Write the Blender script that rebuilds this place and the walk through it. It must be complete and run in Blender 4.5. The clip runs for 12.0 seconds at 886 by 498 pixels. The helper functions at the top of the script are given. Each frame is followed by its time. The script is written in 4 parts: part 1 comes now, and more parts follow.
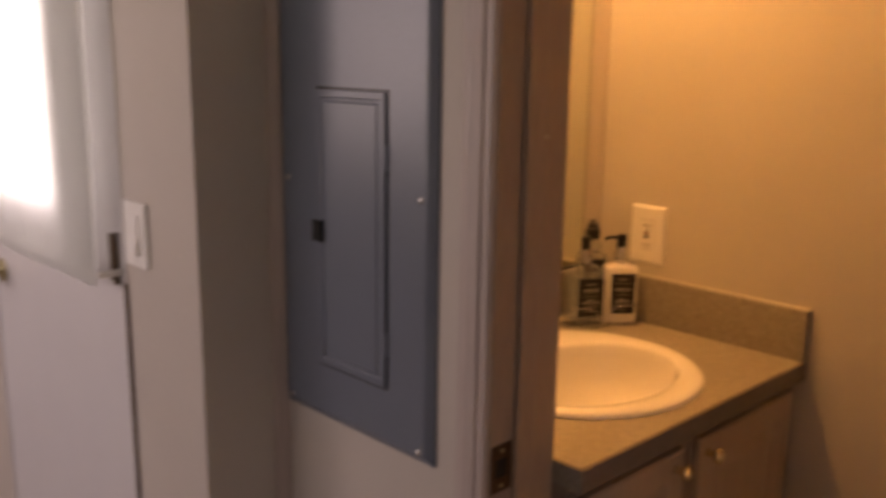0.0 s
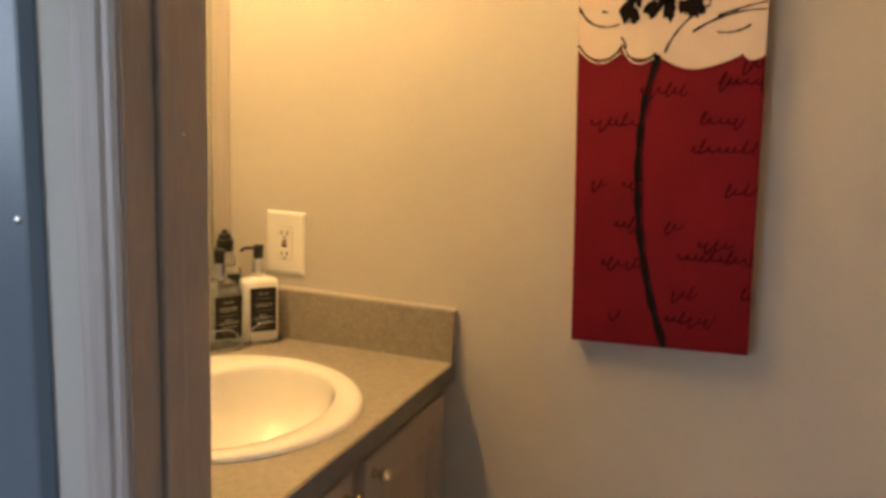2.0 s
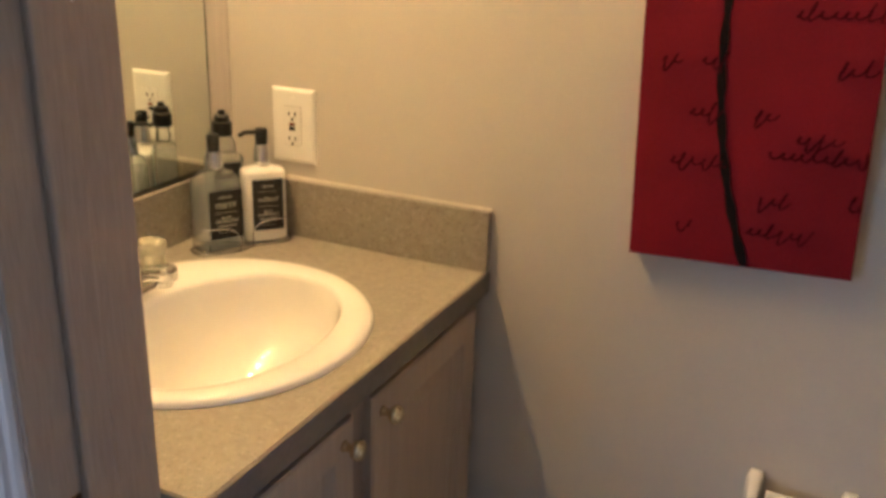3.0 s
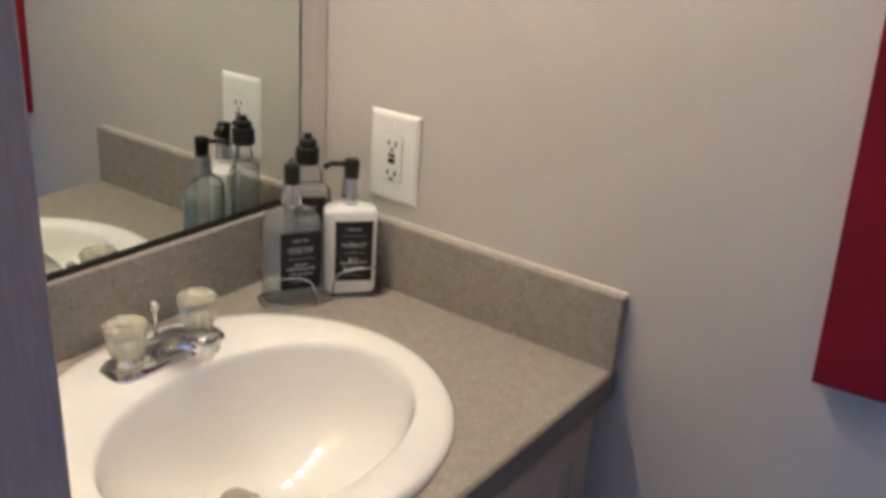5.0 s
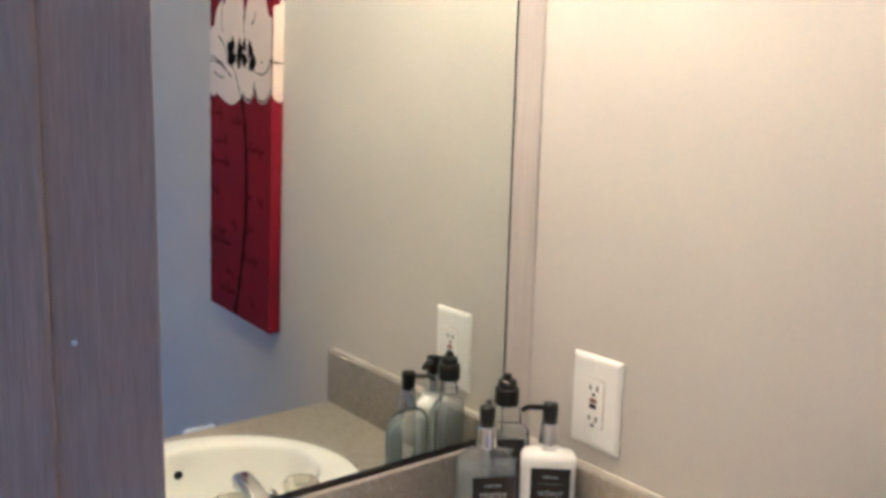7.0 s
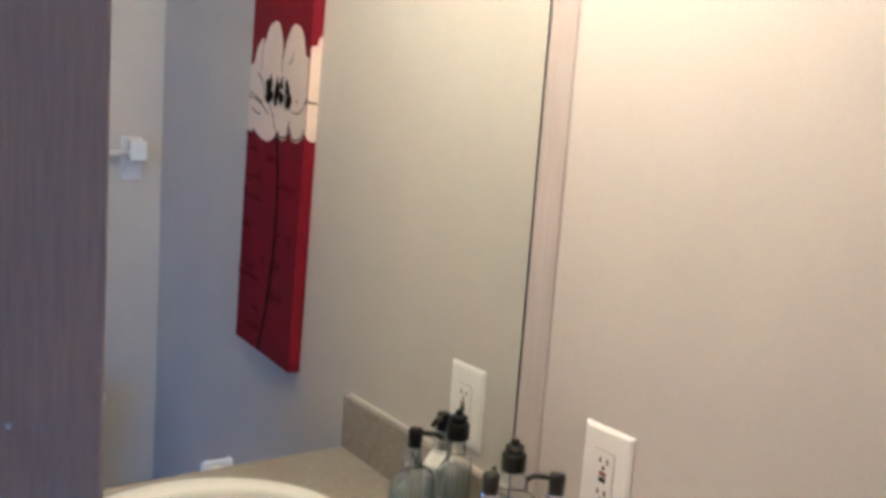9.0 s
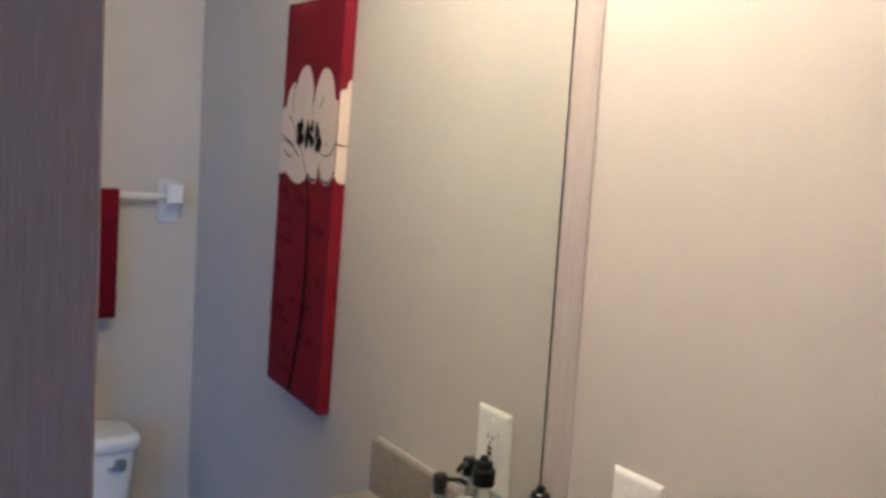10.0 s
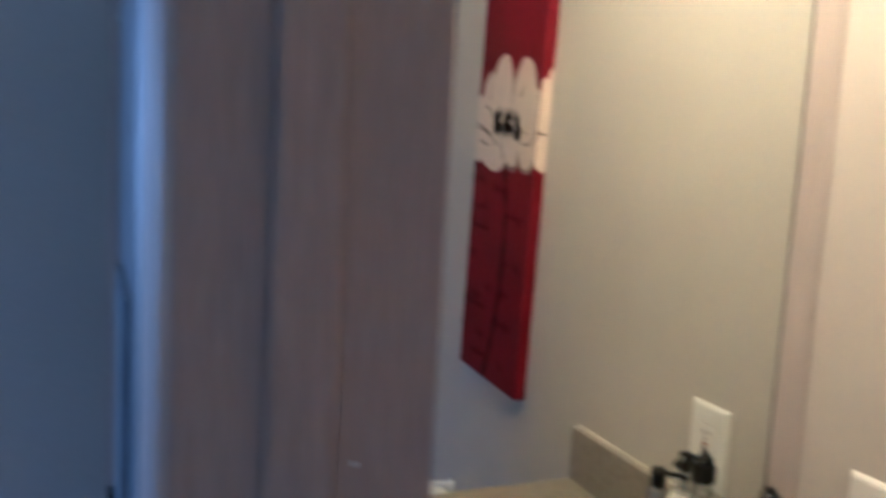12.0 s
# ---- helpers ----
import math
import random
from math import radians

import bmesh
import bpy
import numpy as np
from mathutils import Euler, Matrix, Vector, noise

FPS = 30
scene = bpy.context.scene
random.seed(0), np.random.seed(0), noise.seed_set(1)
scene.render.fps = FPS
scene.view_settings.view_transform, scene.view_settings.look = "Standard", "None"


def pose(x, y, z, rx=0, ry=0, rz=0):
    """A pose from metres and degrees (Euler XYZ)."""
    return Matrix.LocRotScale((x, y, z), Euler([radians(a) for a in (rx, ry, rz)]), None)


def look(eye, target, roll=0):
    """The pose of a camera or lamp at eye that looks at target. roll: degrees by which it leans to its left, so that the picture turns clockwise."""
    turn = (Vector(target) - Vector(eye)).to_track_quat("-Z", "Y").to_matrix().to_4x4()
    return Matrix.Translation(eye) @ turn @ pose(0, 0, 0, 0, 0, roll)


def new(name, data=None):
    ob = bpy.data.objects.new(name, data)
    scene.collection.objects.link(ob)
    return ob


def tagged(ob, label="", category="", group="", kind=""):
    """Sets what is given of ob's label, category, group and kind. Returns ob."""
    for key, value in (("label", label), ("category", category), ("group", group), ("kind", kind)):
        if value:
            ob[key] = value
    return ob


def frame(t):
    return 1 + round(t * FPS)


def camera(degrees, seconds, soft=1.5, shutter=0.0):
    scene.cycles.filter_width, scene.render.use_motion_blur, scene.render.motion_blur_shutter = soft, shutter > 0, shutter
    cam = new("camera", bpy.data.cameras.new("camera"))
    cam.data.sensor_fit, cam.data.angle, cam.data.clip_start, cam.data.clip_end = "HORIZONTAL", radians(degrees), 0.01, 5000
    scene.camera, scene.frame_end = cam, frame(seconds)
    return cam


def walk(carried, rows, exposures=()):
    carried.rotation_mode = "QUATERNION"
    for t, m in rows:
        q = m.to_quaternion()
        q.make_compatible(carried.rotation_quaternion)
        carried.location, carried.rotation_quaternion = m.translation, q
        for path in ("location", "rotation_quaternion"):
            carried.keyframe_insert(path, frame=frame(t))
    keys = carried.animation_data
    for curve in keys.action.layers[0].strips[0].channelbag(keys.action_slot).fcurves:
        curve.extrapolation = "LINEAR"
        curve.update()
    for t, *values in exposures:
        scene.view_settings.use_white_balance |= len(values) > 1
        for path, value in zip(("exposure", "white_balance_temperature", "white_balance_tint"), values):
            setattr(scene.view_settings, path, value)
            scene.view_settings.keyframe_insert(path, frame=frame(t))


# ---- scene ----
cam = camera(53.54, 12.0, soft=3.5, shutter=0.5)
ROWS = [
    (0.0, pose(-1.679, -1.200, 1.473, 77.78, -0.88, -44.64)),
    (0.5, pose(-1.650, -1.194, 1.467, 78.92, -1.96, -53.43)),
    (1.0, pose(-1.640, -1.195, 1.470, 78.83, -2.05, -60.94)),
    (1.5, pose(-1.625, -1.116, 1.463, 79.50, -1.45, -66.60)),
    (2.0, pose(-1.566, -1.054, 1.448, 78.82, -2.30, -70.15)),
    (2.5, pose(-1.399, -1.033, 1.446, 74.56, -1.78, -68.01)),
    (2.7, pose(-1.342, -1.027, 1.440, 71.96, -1.64, -66.79)),
    (4.3, pose(-1.071, -0.902, 1.436, 67.02, -3.86, -61.09)),
    (4.5, pose(-1.031, -0.899, 1.452, 67.10, -3.19, -58.86)),
    (5.0, pose(-0.960, -0.896, 1.456, 67.67, -3.84, -54.61)),
    (5.5, pose(-0.925, -0.916, 1.483, 72.02, -1.91, -49.74)),
    (6.0, pose(-0.921, -0.925, 1.489, 74.96, -2.03, -46.41)),
    (6.5, pose(-0.888, -0.929, 1.491, 78.38, -1.71, -42.34)),
    (7.0, pose(-0.883, -0.927, 1.504, 80.16, -1.48, -38.08)),
    (7.2, pose(-0.876, -0.926, 1.510, 80.67, -1.44, -37.68)),
    (8.8, pose(-0.824, -0.927, 1.527, 81.10, -3.63, -35.25)),
    (9.0, pose(-0.829, -0.928, 1.536, 82.05, -4.12, -34.52)),
    (9.5, pose(-0.825, -0.928, 1.541, 83.53, -3.80, -32.79)),
    (10.0, pose(-0.803, -0.932, 1.540, 84.44, -3.59, -31.90)),
    (10.5, pose(-0.790, -0.934, 1.541, 84.39, -3.55, -31.51)),
    (11.0, pose(-0.784, -0.929, 1.538, 82.45, -3.84, -30.82)),
    (11.5, pose(-0.808, -0.915, 1.541, 80.19, -3.95, -29.35)),
    (12.0, pose(-0.892, -0.899, 1.550, 82.64, -3.10, -21.83)),
]
EXPOSURES = [
    (0.0, -0.02, 9600, 38), (0.5, 0.40, 7900, 22), (1.0, 0.42, 6900, 13), (1.5, 0.63, 6450, 9), (2.5, 0.78, 5650, 6),
    (4.5, 0.99, 3930, 10), (5.0, 0.63, 3720, 10), (5.5, 0.92, 3750, 11), (7.0, 0.88, 3720, 11), (9.0, 0.66, 3760, 13), (9.5, 0.43, 3790, 14), (10.5, 0.45, 3800, 14), (11.5, 0.54, 3800, 13), (12.0, 0.38, 3920, 11),
]
walk(cam, ROWS, EXPOSURES)

# ---- light ----
world = bpy.data.worlds.new("daylight")
world.use_nodes = True
scene.world = world
wt = world.node_tree
sky = wt.nodes.new("ShaderNodeTexSky")
sky.sky_type = "NISHITA"
sky.sun_disc = False
sky.sun_elevation, sky.sun_rotation = radians(60), radians(189)
wt.nodes["Background"].inputs["Strength"].default_value = 0.12
wt.links.new(sky.outputs["Color"], wt.nodes["Background"].inputs["Color"])
sun = new("sun", bpy.data.lights.new("sun", "SUN"))
sun.data.energy, sun.data.angle, sun.data.color = 2.5, radians(0.5), (1.0, 0.95, 0.88)
sun.matrix_world = look((0, 0, 9), (0.8, 5.0, 0.0))


def window_light(name, m, w, h, watts):
    """Daylight that enters by an opening, as an area lamp."""
    la = bpy.data.lights.new(name, "AREA")
    la.shape, la.size, la.size_y, la.energy, la.color = "RECTANGLE", w, h, watts, (0.78, 0.845, 1.0)
    ob = new(name, la)
    ob.matrix_world = m
    return ob


BULB_STRENGTH = 235.0
window_light("hall_window_daylight", look((-3.07, 2.05, 1.58), (-1.0, 0.10, 1.20)), 0.85, 1.0, 15)
window_light("wide_window_daylight", look((-3.07, 0.75, 1.42), (-0.85, 0.10, 1.20)), 1.25, 0.9, 8)
# added fill from an unseen opening, brightens the jamb, casing and panel
window_light("rear_window_daylight", look((-2.0, -3.17, 1.50), (-1.2, 0.0, 1.25)), 0.95, 0.95, 2.2)
window_light("door_window_daylight", look((-0.988, 0.688, 1.535), (-2.2, 0.688, 1.535)), 0.42, 0.67, 3.0)


# ---- materials ----
def mat(name, color, rough=0.6, metal=0.0, vary=0.10, scale=8.0, bump=0.15, bump_scale=120.0, grain=None, coat=0.0, spec=0.5):
    """Base colour varied at two scales, with fine relief. grain: stretch per axis for wood or print."""
    m = bpy.data.materials.new(name)
    m.use_nodes = True
    n, l = m.node_tree.nodes, m.node_tree.links
    b = n["Principled BSDF"]
    b.inputs["Roughness"].default_value, b.inputs["Metallic"].default_value = rough, metal
    b.inputs["Coat Weight"].default_value = coat
    b.inputs["Specular IOR Level"].default_value = spec
    co = n.new("ShaderNodeTexCoord")
    mp = n.new("ShaderNodeMapping")
    mp.inputs["Scale"].default_value = grain or (1, 1, 1)
    l.new(co.outputs["Object"], mp.inputs["Vector"])
    big, small = n.new("ShaderNodeTexNoise"), n.new("ShaderNodeTexNoise")
    for t, s in ((big, scale), (small, bump_scale)):
        t.inputs["Scale"].default_value, t.inputs["Detail"].default_value = s, 5
        l.new(mp.outputs["Vector"], t.inputs["Vector"])
    mix = n.new("ShaderNodeMix")
    mix.data_type = "FLOAT"
    mix.inputs[0].default_value = 0.5
    l.new(big.outputs["Fac"], mix.inputs[2])
    l.new(small.outputs["Fac"], mix.inputs[3])
    ramp = n.new("ShaderNodeValToRGB")
    lo = [c * (1 - vary) for c in color]
    hi = [min(1, c * (1 + vary)) for c in color]
    ramp.color_ramp.elements[0].position, ramp.color_ramp.elements[0].color = 0.3, (*lo, 1)
    ramp.color_ramp.elements[1].position, ramp.color_ramp.elements[1].color = 0.7, (*hi, 1)
    l.new(mix.outputs[0], ramp.inputs["Fac"])
    l.new(ramp.outputs["Color"], b.inputs["Base Color"])
    if bump:
        bp = n.new("ShaderNodeBump")
        bp.inputs["Strength"].default_value, bp.inputs["Distance"].default_value = bump, 0.002
        l.new(small.outputs["Fac"], bp.inputs["Height"])
        l.new(bp.outputs["Normal"], b.inputs["Normal"])
    return m


def glass(name, color=(1, 1, 1), rough=0.02, ior=1.45):
    m = mat(name, color, rough, vary=0.01, bump=0)
    m.node_tree.nodes["Principled BSDF"].inputs["Transmission Weight"].default_value = 1.0
    m.node_tree.nodes["Principled BSDF"].inputs["IOR"].default_value = ior
    return m


def see_through(name, color, ior, milky):
    """A clear thin wall: tinted transparency under gloss that rises towards the rims."""
    m = mat(name, (0.9, 0.92, 0.92), 0.06, vary=0.01, bump=0)
    nt = m.node_tree
    tr, gl, mx, fr = (nt.nodes.new("ShaderNode" + k) for k in ("BsdfTransparent", "BsdfGlossy", "MixShader", "Fresnel"))
    tr.inputs["Color"].default_value = (*color, 1)
    gl.inputs["Roughness"].default_value = 0.05
    fr.inputs["IOR"].default_value = ior
    nt.links.new(fr.outputs[0], mx.inputs[0])
    nt.links.new(tr.outputs[0], mx.inputs[1])
    nt.links.new(gl.outputs[0], mx.inputs[2])
    sc, m2 = nt.nodes.new("ShaderNodeBsdfDiffuse"), nt.nodes.new("ShaderNodeMixShader")
    sc.inputs["Color"].default_value = (0.79, 0.84, 0.86, 1)
    m2.inputs[0].default_value = milky
    nt.links.new(mx.outputs[0], m2.inputs[1])
    nt.links.new(sc.outputs[0], m2.inputs[2])
    nt.links.new(m2.outputs[0], nt.nodes["Material Output"].inputs["Surface"])
    return m


def glow(name, color, strength):
    m = mat(name, color, 0.4, vary=0.02, bump=0)
    b = m.node_tree.nodes["Principled BSDF"]
    b.inputs["Emission Color"].default_value, b.inputs["Emission Strength"].default_value = (*color, 1), strength
    return m


WALL = mat("vinyl_wallboard", (0.525, 0.495, 0.452), 0.62, vary=0.05, scale=5, bump=0.12, bump_scale=260)
HALL_WALL = mat("hall_wallboard", (0.54, 0.49, 0.44), 0.62, vary=0.05, scale=5, bump=0.12, bump_scale=260)
CEILING = mat("ceiling_texture", (0.70, 0.69, 0.67), 0.9, vary=0.05, bump=0.6, bump_scale=90)
FLOOR = mat("floor_vinyl", (0.30, 0.26, 0.22), 0.45, vary=0.18, scale=9)
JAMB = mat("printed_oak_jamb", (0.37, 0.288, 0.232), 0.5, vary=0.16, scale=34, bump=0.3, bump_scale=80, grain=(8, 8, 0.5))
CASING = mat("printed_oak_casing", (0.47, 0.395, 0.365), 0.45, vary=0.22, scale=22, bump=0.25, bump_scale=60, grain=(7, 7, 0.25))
CORNER = mat("corner_strip", (0.475, 0.435, 0.395), 0.55, vary=0.10, scale=22, bump=0.15, bump_scale=60, grain=(7, 7, 0.25))
PANEL = mat("grey_enamel_steel", (0.140, 0.168, 0.215), 0.29, vary=0.10, scale=3, bump=0.04, bump_scale=300, spec=0.5)
DARK = mat("dark_metal", (0.03, 0.028, 0.025), 0.4, metal=0.6, bump=0)
BRONZE = mat("bronze_plate", (0.12, 0.075, 0.045), 0.38, metal=0.9, bump=0.05)
STEEL = mat("screw_steel", (0.75, 0.75, 0.74), 0.25, metal=1.0, bump=0)
NICKEL = mat("dull_nickel", (0.36, 0.33, 0.29), 0.45, metal=0.8, vary=0.25, scale=90, bump=0.1)
CHROME = mat("chrome", (0.66, 0.66, 0.68), 0.07, metal=1.0, vary=0.02, bump=0)
BRASS = mat("satin_brass", (0.80, 0.70, 0.45), 0.25, metal=1.0, vary=0.05, bump=0)
LAMINATE = mat("grey_brown_laminate", (0.27, 0.243, 0.205), 0.42, vary=0.20, scale=60, bump=0.08, bump_scale=420)
def flecked(m, color, scale, amount):
    """Scattered flecks of another colour over a material's base colour."""
    n, l = m.node_tree.nodes, m.node_tree.links
    b = n["Principled BSDF"]
    base = b.inputs["Base Color"].links[0].from_socket
    co, no, rp, mx = (n.new("ShaderNode" + k) for k in ("TexCoord", "TexNoise", "ValToRGB", "Mix"))
    no.inputs["Scale"].default_value, no.inputs["Detail"].default_value, no.inputs["Roughness"].default_value = scale, 2, 0.6
    rp.color_ramp.elements[0].position, rp.color_ramp.elements[1].position = 0.60, 0.66
    rp.color_ramp.elements[1].color = (amount, amount, amount, 1)
    mx.data_type = "RGBA"
    mx.inputs[7].default_value = (*color, 1)
    l.new(co.outputs["Object"], no.inputs["Vector"])
    l.new(no.outputs["Fac"], rp.inputs["Fac"])
    l.new(rp.outputs["Color"], mx.inputs[0])
    l.new(base, mx.inputs[6])
    l.new(mx.outputs[2], b.inputs["Base Color"])


flecked(LAMINATE, (0.11, 0.095, 0.08), 210, 0.55)
flecked(LAMINATE, (0.42, 0.39, 0.34), 150, 0.45)
# front edge band, darker in colour than the countertop
EDGE = mat("dark_front_edge", (0.150, 0.130, 0.115), 0.45, vary=0.15, scale=60, bump=0.05)
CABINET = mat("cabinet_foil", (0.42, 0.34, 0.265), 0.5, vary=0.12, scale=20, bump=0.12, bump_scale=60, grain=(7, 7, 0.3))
# darker version of the door foil, on body, face frame and toe kick
CAB_DARK = mat("cabinet_foil_dark", (0.24, 0.195, 0.165), 0.55, vary=0.12, scale=20, bump=0.1, bump_scale=60, grain=(7, 7, 0.3))
CHINA = mat("white_china", (0.84, 0.82, 0.78), 0.012, vary=0.02, bump=0, coat=0.4)
PORCELAIN = mat("toilet_porcelain", (0.80, 0.80, 0.80), 0.10, vary=0.02, bump=0, coat=0.3)
PLASTIC = mat("white_plastic", (0.82, 0.81, 0.78), 0.3, vary=0.02, bump=0)
BLACK = mat("black_plastic", (0.010, 0.010, 0.010), 0.3, vary=0.1, bump=0, spec=0.3)
RED_PLASTIC = mat("red_plastic", (0.22, 0.075, 0.03), 0.35, vary=0.05, bump=0)
LOTION = mat("white_lotion_bottle", (0.80, 0.79, 0.77), 0.22, vary=0.02, bump=0)
LABEL = mat("charcoal_label", (0.016, 0.0145, 0.0145), 0.5, vary=0.25, scale=60, bump=0, spec=0.25)
SHADE = mat("grey_gap_shade", (0.48, 0.46, 0.43), 0.7, vary=0.05, bump=0)
SPLASH_HIGHLIGHT = mat("pale_splash_highlight", (0.60, 0.56, 0.50), 0.6, vary=0.12, scale=40, bump=0.1)
LABEL_PALE = mat("pale_label_back", (0.60, 0.70, 0.68), 0.5, vary=0.05, bump=0)
LABEL_INK = mat("pale_label_ink", (0.24, 0.23, 0.215), 0.5, vary=0.1, bump=0)
CLEAR = see_through("clear_bottle", (0.985, 0.99, 0.99), 1.20, 0.07)
SOAP = see_through("clear_soap", (0.95, 0.967, 0.977), 1.06, 0.15)
ACRYLIC = glass("acrylic_knob", (0.92, 0.89, 0.74), 0.10, 1.32)
ACRYLIC.node_tree.nodes["Principled BSDF"].inputs["Transmission Weight"].default_value = 0.74
PANE = glass("window_glass", (0.97, 0.99, 0.98), 0.0)
MIRROR = mat("mirror_silver", (0.83, 0.87, 0.82), 0.0, metal=1.0, vary=0.004, bump=0)
CANVAS_RED = mat("red_painted_canvas", (0.130, 0.0034, 0.0105), 0.7, vary=0.22, scale=7, bump=0.35, bump_scale=420, spec=0.15)
CANVAS_CREAM = mat("cream_paint", (0.66, 0.55, 0.47), 0.6, vary=0.10, scale=12, bump=0.3, bump_scale=420)
PAINT_BLACK = mat("black_paint", (0.008, 0.006, 0.006), 0.8, vary=0.2, scale=30, bump=0.2, spec=0.08)
PAINT_FAINT = mat("faint_black_script", (0.045, 0.002, 0.006), 0.8, vary=0.4, scale=40, bump=0, spec=0.06)
TERRY = mat("red_terry_cloth", (0.125, 0.004, 0.011), 0.95, vary=0.25, scale=30, bump=1.0, bump_scale=500, spec=0.1)
PETAL = mat("red_silk_petals", (0.24, 0.012, 0.016), 0.75, vary=0.3, scale=40, bump=0.2)
LEAF = mat("dark_leaves", (0.025, 0.035, 0.02), 0.6, vary=0.3, scale=40, bump=0.2)
GRASS = mat("sunlit_grass", (0.16, 0.26, 0.08), 0.9, vary=0.3, scale=2, bump=0.5, bump_scale=30)
POT = mat("grey_pot", (0.16, 0.15, 0.15), 0.35, vary=0.12, bump=0.1)
PAPER = mat("tissue_paper", (0.80, 0.79, 0.77), 0.9, vary=0.03, bump=0.4)
GAP_BROWN = mat("door_gap_brown", (0.13, 0.09, 0.07), 0.7, vary=0.2, scale=30)
DOOR_WHITE = mat("door_white_enamel", (0.66, 0.65, 0.66), 0.35, vary=0.03, bump=0.1, bump_scale=150)
SHEER = mat("sheer_curtain", (0.85, 0.86, 0.84), 0.9, vary=0.04, bump=0.2)
# emission stands in for daylight on the distant trees and sky
LEAFY_GLOW = glow("leafy_distance_glow", (0.50, 0.66, 0.42), 4.5)
ln = LEAFY_GLOW.node_tree
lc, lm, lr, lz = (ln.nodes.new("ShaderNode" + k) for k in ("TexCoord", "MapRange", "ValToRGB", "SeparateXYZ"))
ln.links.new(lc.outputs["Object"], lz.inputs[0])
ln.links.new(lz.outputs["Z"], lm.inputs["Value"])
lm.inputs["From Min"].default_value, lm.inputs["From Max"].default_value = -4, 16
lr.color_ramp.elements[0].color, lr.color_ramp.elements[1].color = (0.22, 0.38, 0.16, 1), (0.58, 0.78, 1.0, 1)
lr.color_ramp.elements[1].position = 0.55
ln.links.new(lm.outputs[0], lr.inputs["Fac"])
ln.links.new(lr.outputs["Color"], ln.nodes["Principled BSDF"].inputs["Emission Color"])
BULB = glow("warm_bulb_glass", (1.0, 0.57, 0.195), BULB_STRENGTH)


# ---- builders ----
def box(bm, x0, x1, y0, y1, z0, z1, bevel=0.0):
    """A box with softened edges, added to bm."""
    r = bmesh.ops.create_cube(bm, size=1)
    bmesh.ops.scale(bm, vec=(abs(x1 - x0), abs(y1 - y0), abs(z1 - z0)), verts=r["verts"])
    bmesh.ops.translate(bm, vec=((x0 + x1) / 2, (y0 + y1) / 2, (z0 + z1) / 2), verts=r["verts"])
    if bevel:
        edges = list({e for v in r["verts"] for e in v.link_edges})
        bmesh.ops.bevel(bm, geom=edges, offset=bevel, segments=2, profile=0.5, affect="EDGES")
    return bm


def rings(bm, loops, close_start=True, close_end=True):
    """Skins a row of equal loops of points."""
    vs = [[bm.verts.new(p) for p in loop] for loop in loops]
    n = len(loops[0])
    for a, b in zip(vs, vs[1:]):
        for i in range(n):
            bm.faces.new((a[i], a[(i + 1) % n], b[(i + 1) % n], b[i]))
    if close_start:
        bm.faces.new(list(reversed(vs[0])))
    if close_end:
        bm.faces.new(vs[-1])
    return bm


def oval(cx, cy, z, rx, ry, n=32, power=2.0, turn=0.0):
    """A superellipse lying flat."""
    out = []
    for i in range(n):
        a = 2 * math.pi * i / n
        c, s = math.cos(a), math.sin(a)
        x = rx * math.copysign(abs(c) ** (2 / power), c)
        y = ry * math.copysign(abs(s) ** (2 / power), s)
        out.append((cx + x * math.cos(turn) - y * math.sin(turn), cy + x * math.sin(turn) + y * math.cos(turn), z))
    return out


def lathe(bm, cx, cy, profile, n=24, power=2.0, flat=1.0, turn=0.0):
    """profile: rows of (radius, z). flat: depth over width."""
    return rings(bm, [oval(cx, cy, z, max(r, 1e-4), max(r * flat, 1e-4), n, power, turn) for r, z in profile])


def tube(bm, points, r, n=10):
    """A round rod along points."""
    pts = [Vector(p) for p in points]
    loops = []
    side = None
    for i, p in enumerate(pts):
        d = (pts[min(i + 1, len(pts) - 1)] - pts[max(i - 1, 0)]).normalized()
        if side is None:
            side = d.orthogonal().normalized()
        side = (side - d * side.dot(d)).normalized()
        up = d.cross(side)
        loops.append([p + r * (math.cos(2 * math.pi * k / n) * side + math.sin(2 * math.pi * k / n) * up) for k in range(n)])
    return rings(bm, loops)


def mesh_of(name, bm, material, smooth=False):
    bmesh.ops.recalc_face_normals(bm, faces=bm.faces)
    me = bpy.data.meshes.new(name)
    bm.to_mesh(me)
    bm.free()
    me.materials.append(material)
    if smooth:
        me.shade_smooth()
    return me


def part(name, bm, material, parent, label="", smooth=False):
    ob = new(name, mesh_of(name, bm, material, smooth))
    ob.parent = parent
    ob.matrix_parent_inverse = parent.matrix_world.inverted()
    return tagged(ob, label)


def thing(name, label, category, group="", at=(0, 0, 0)):
    ob = new(name)
    ob.location = at
    ob.matrix_world = Matrix.Translation(at)
    ob.empty_display_size = 0.05
    return tagged(ob, label, category, group)


def structure(name, bm, material, label, category, smooth=False):
    return tagged(new(name, mesh_of(name, bm, material, smooth)), label, category, "", "structure")


def B(*a, **k):
    return box(bmesh.new(), *a, **k)


def soft(ob, angle=35):
    """Smooth shading that keeps sharp edges."""
    ob.data.shade_smooth()
    ob.data.set_sharp_from_angle(angle=radians(angle))
    return ob


# ---- plan ----
CEIL = 2.30            # ceiling
ROOM_Y = -1.790        # wall behind the toilet
WALL_IN, WALL_HALL = -0.716, -0.852   # the two faces of the door wall
JAMB_Y, JAMB_Y2 = -0.467, -1.200      # clear opening of the doorway
HEAD = 2.03
STUB_Y = 0.021         # short return wall beside the electric panel
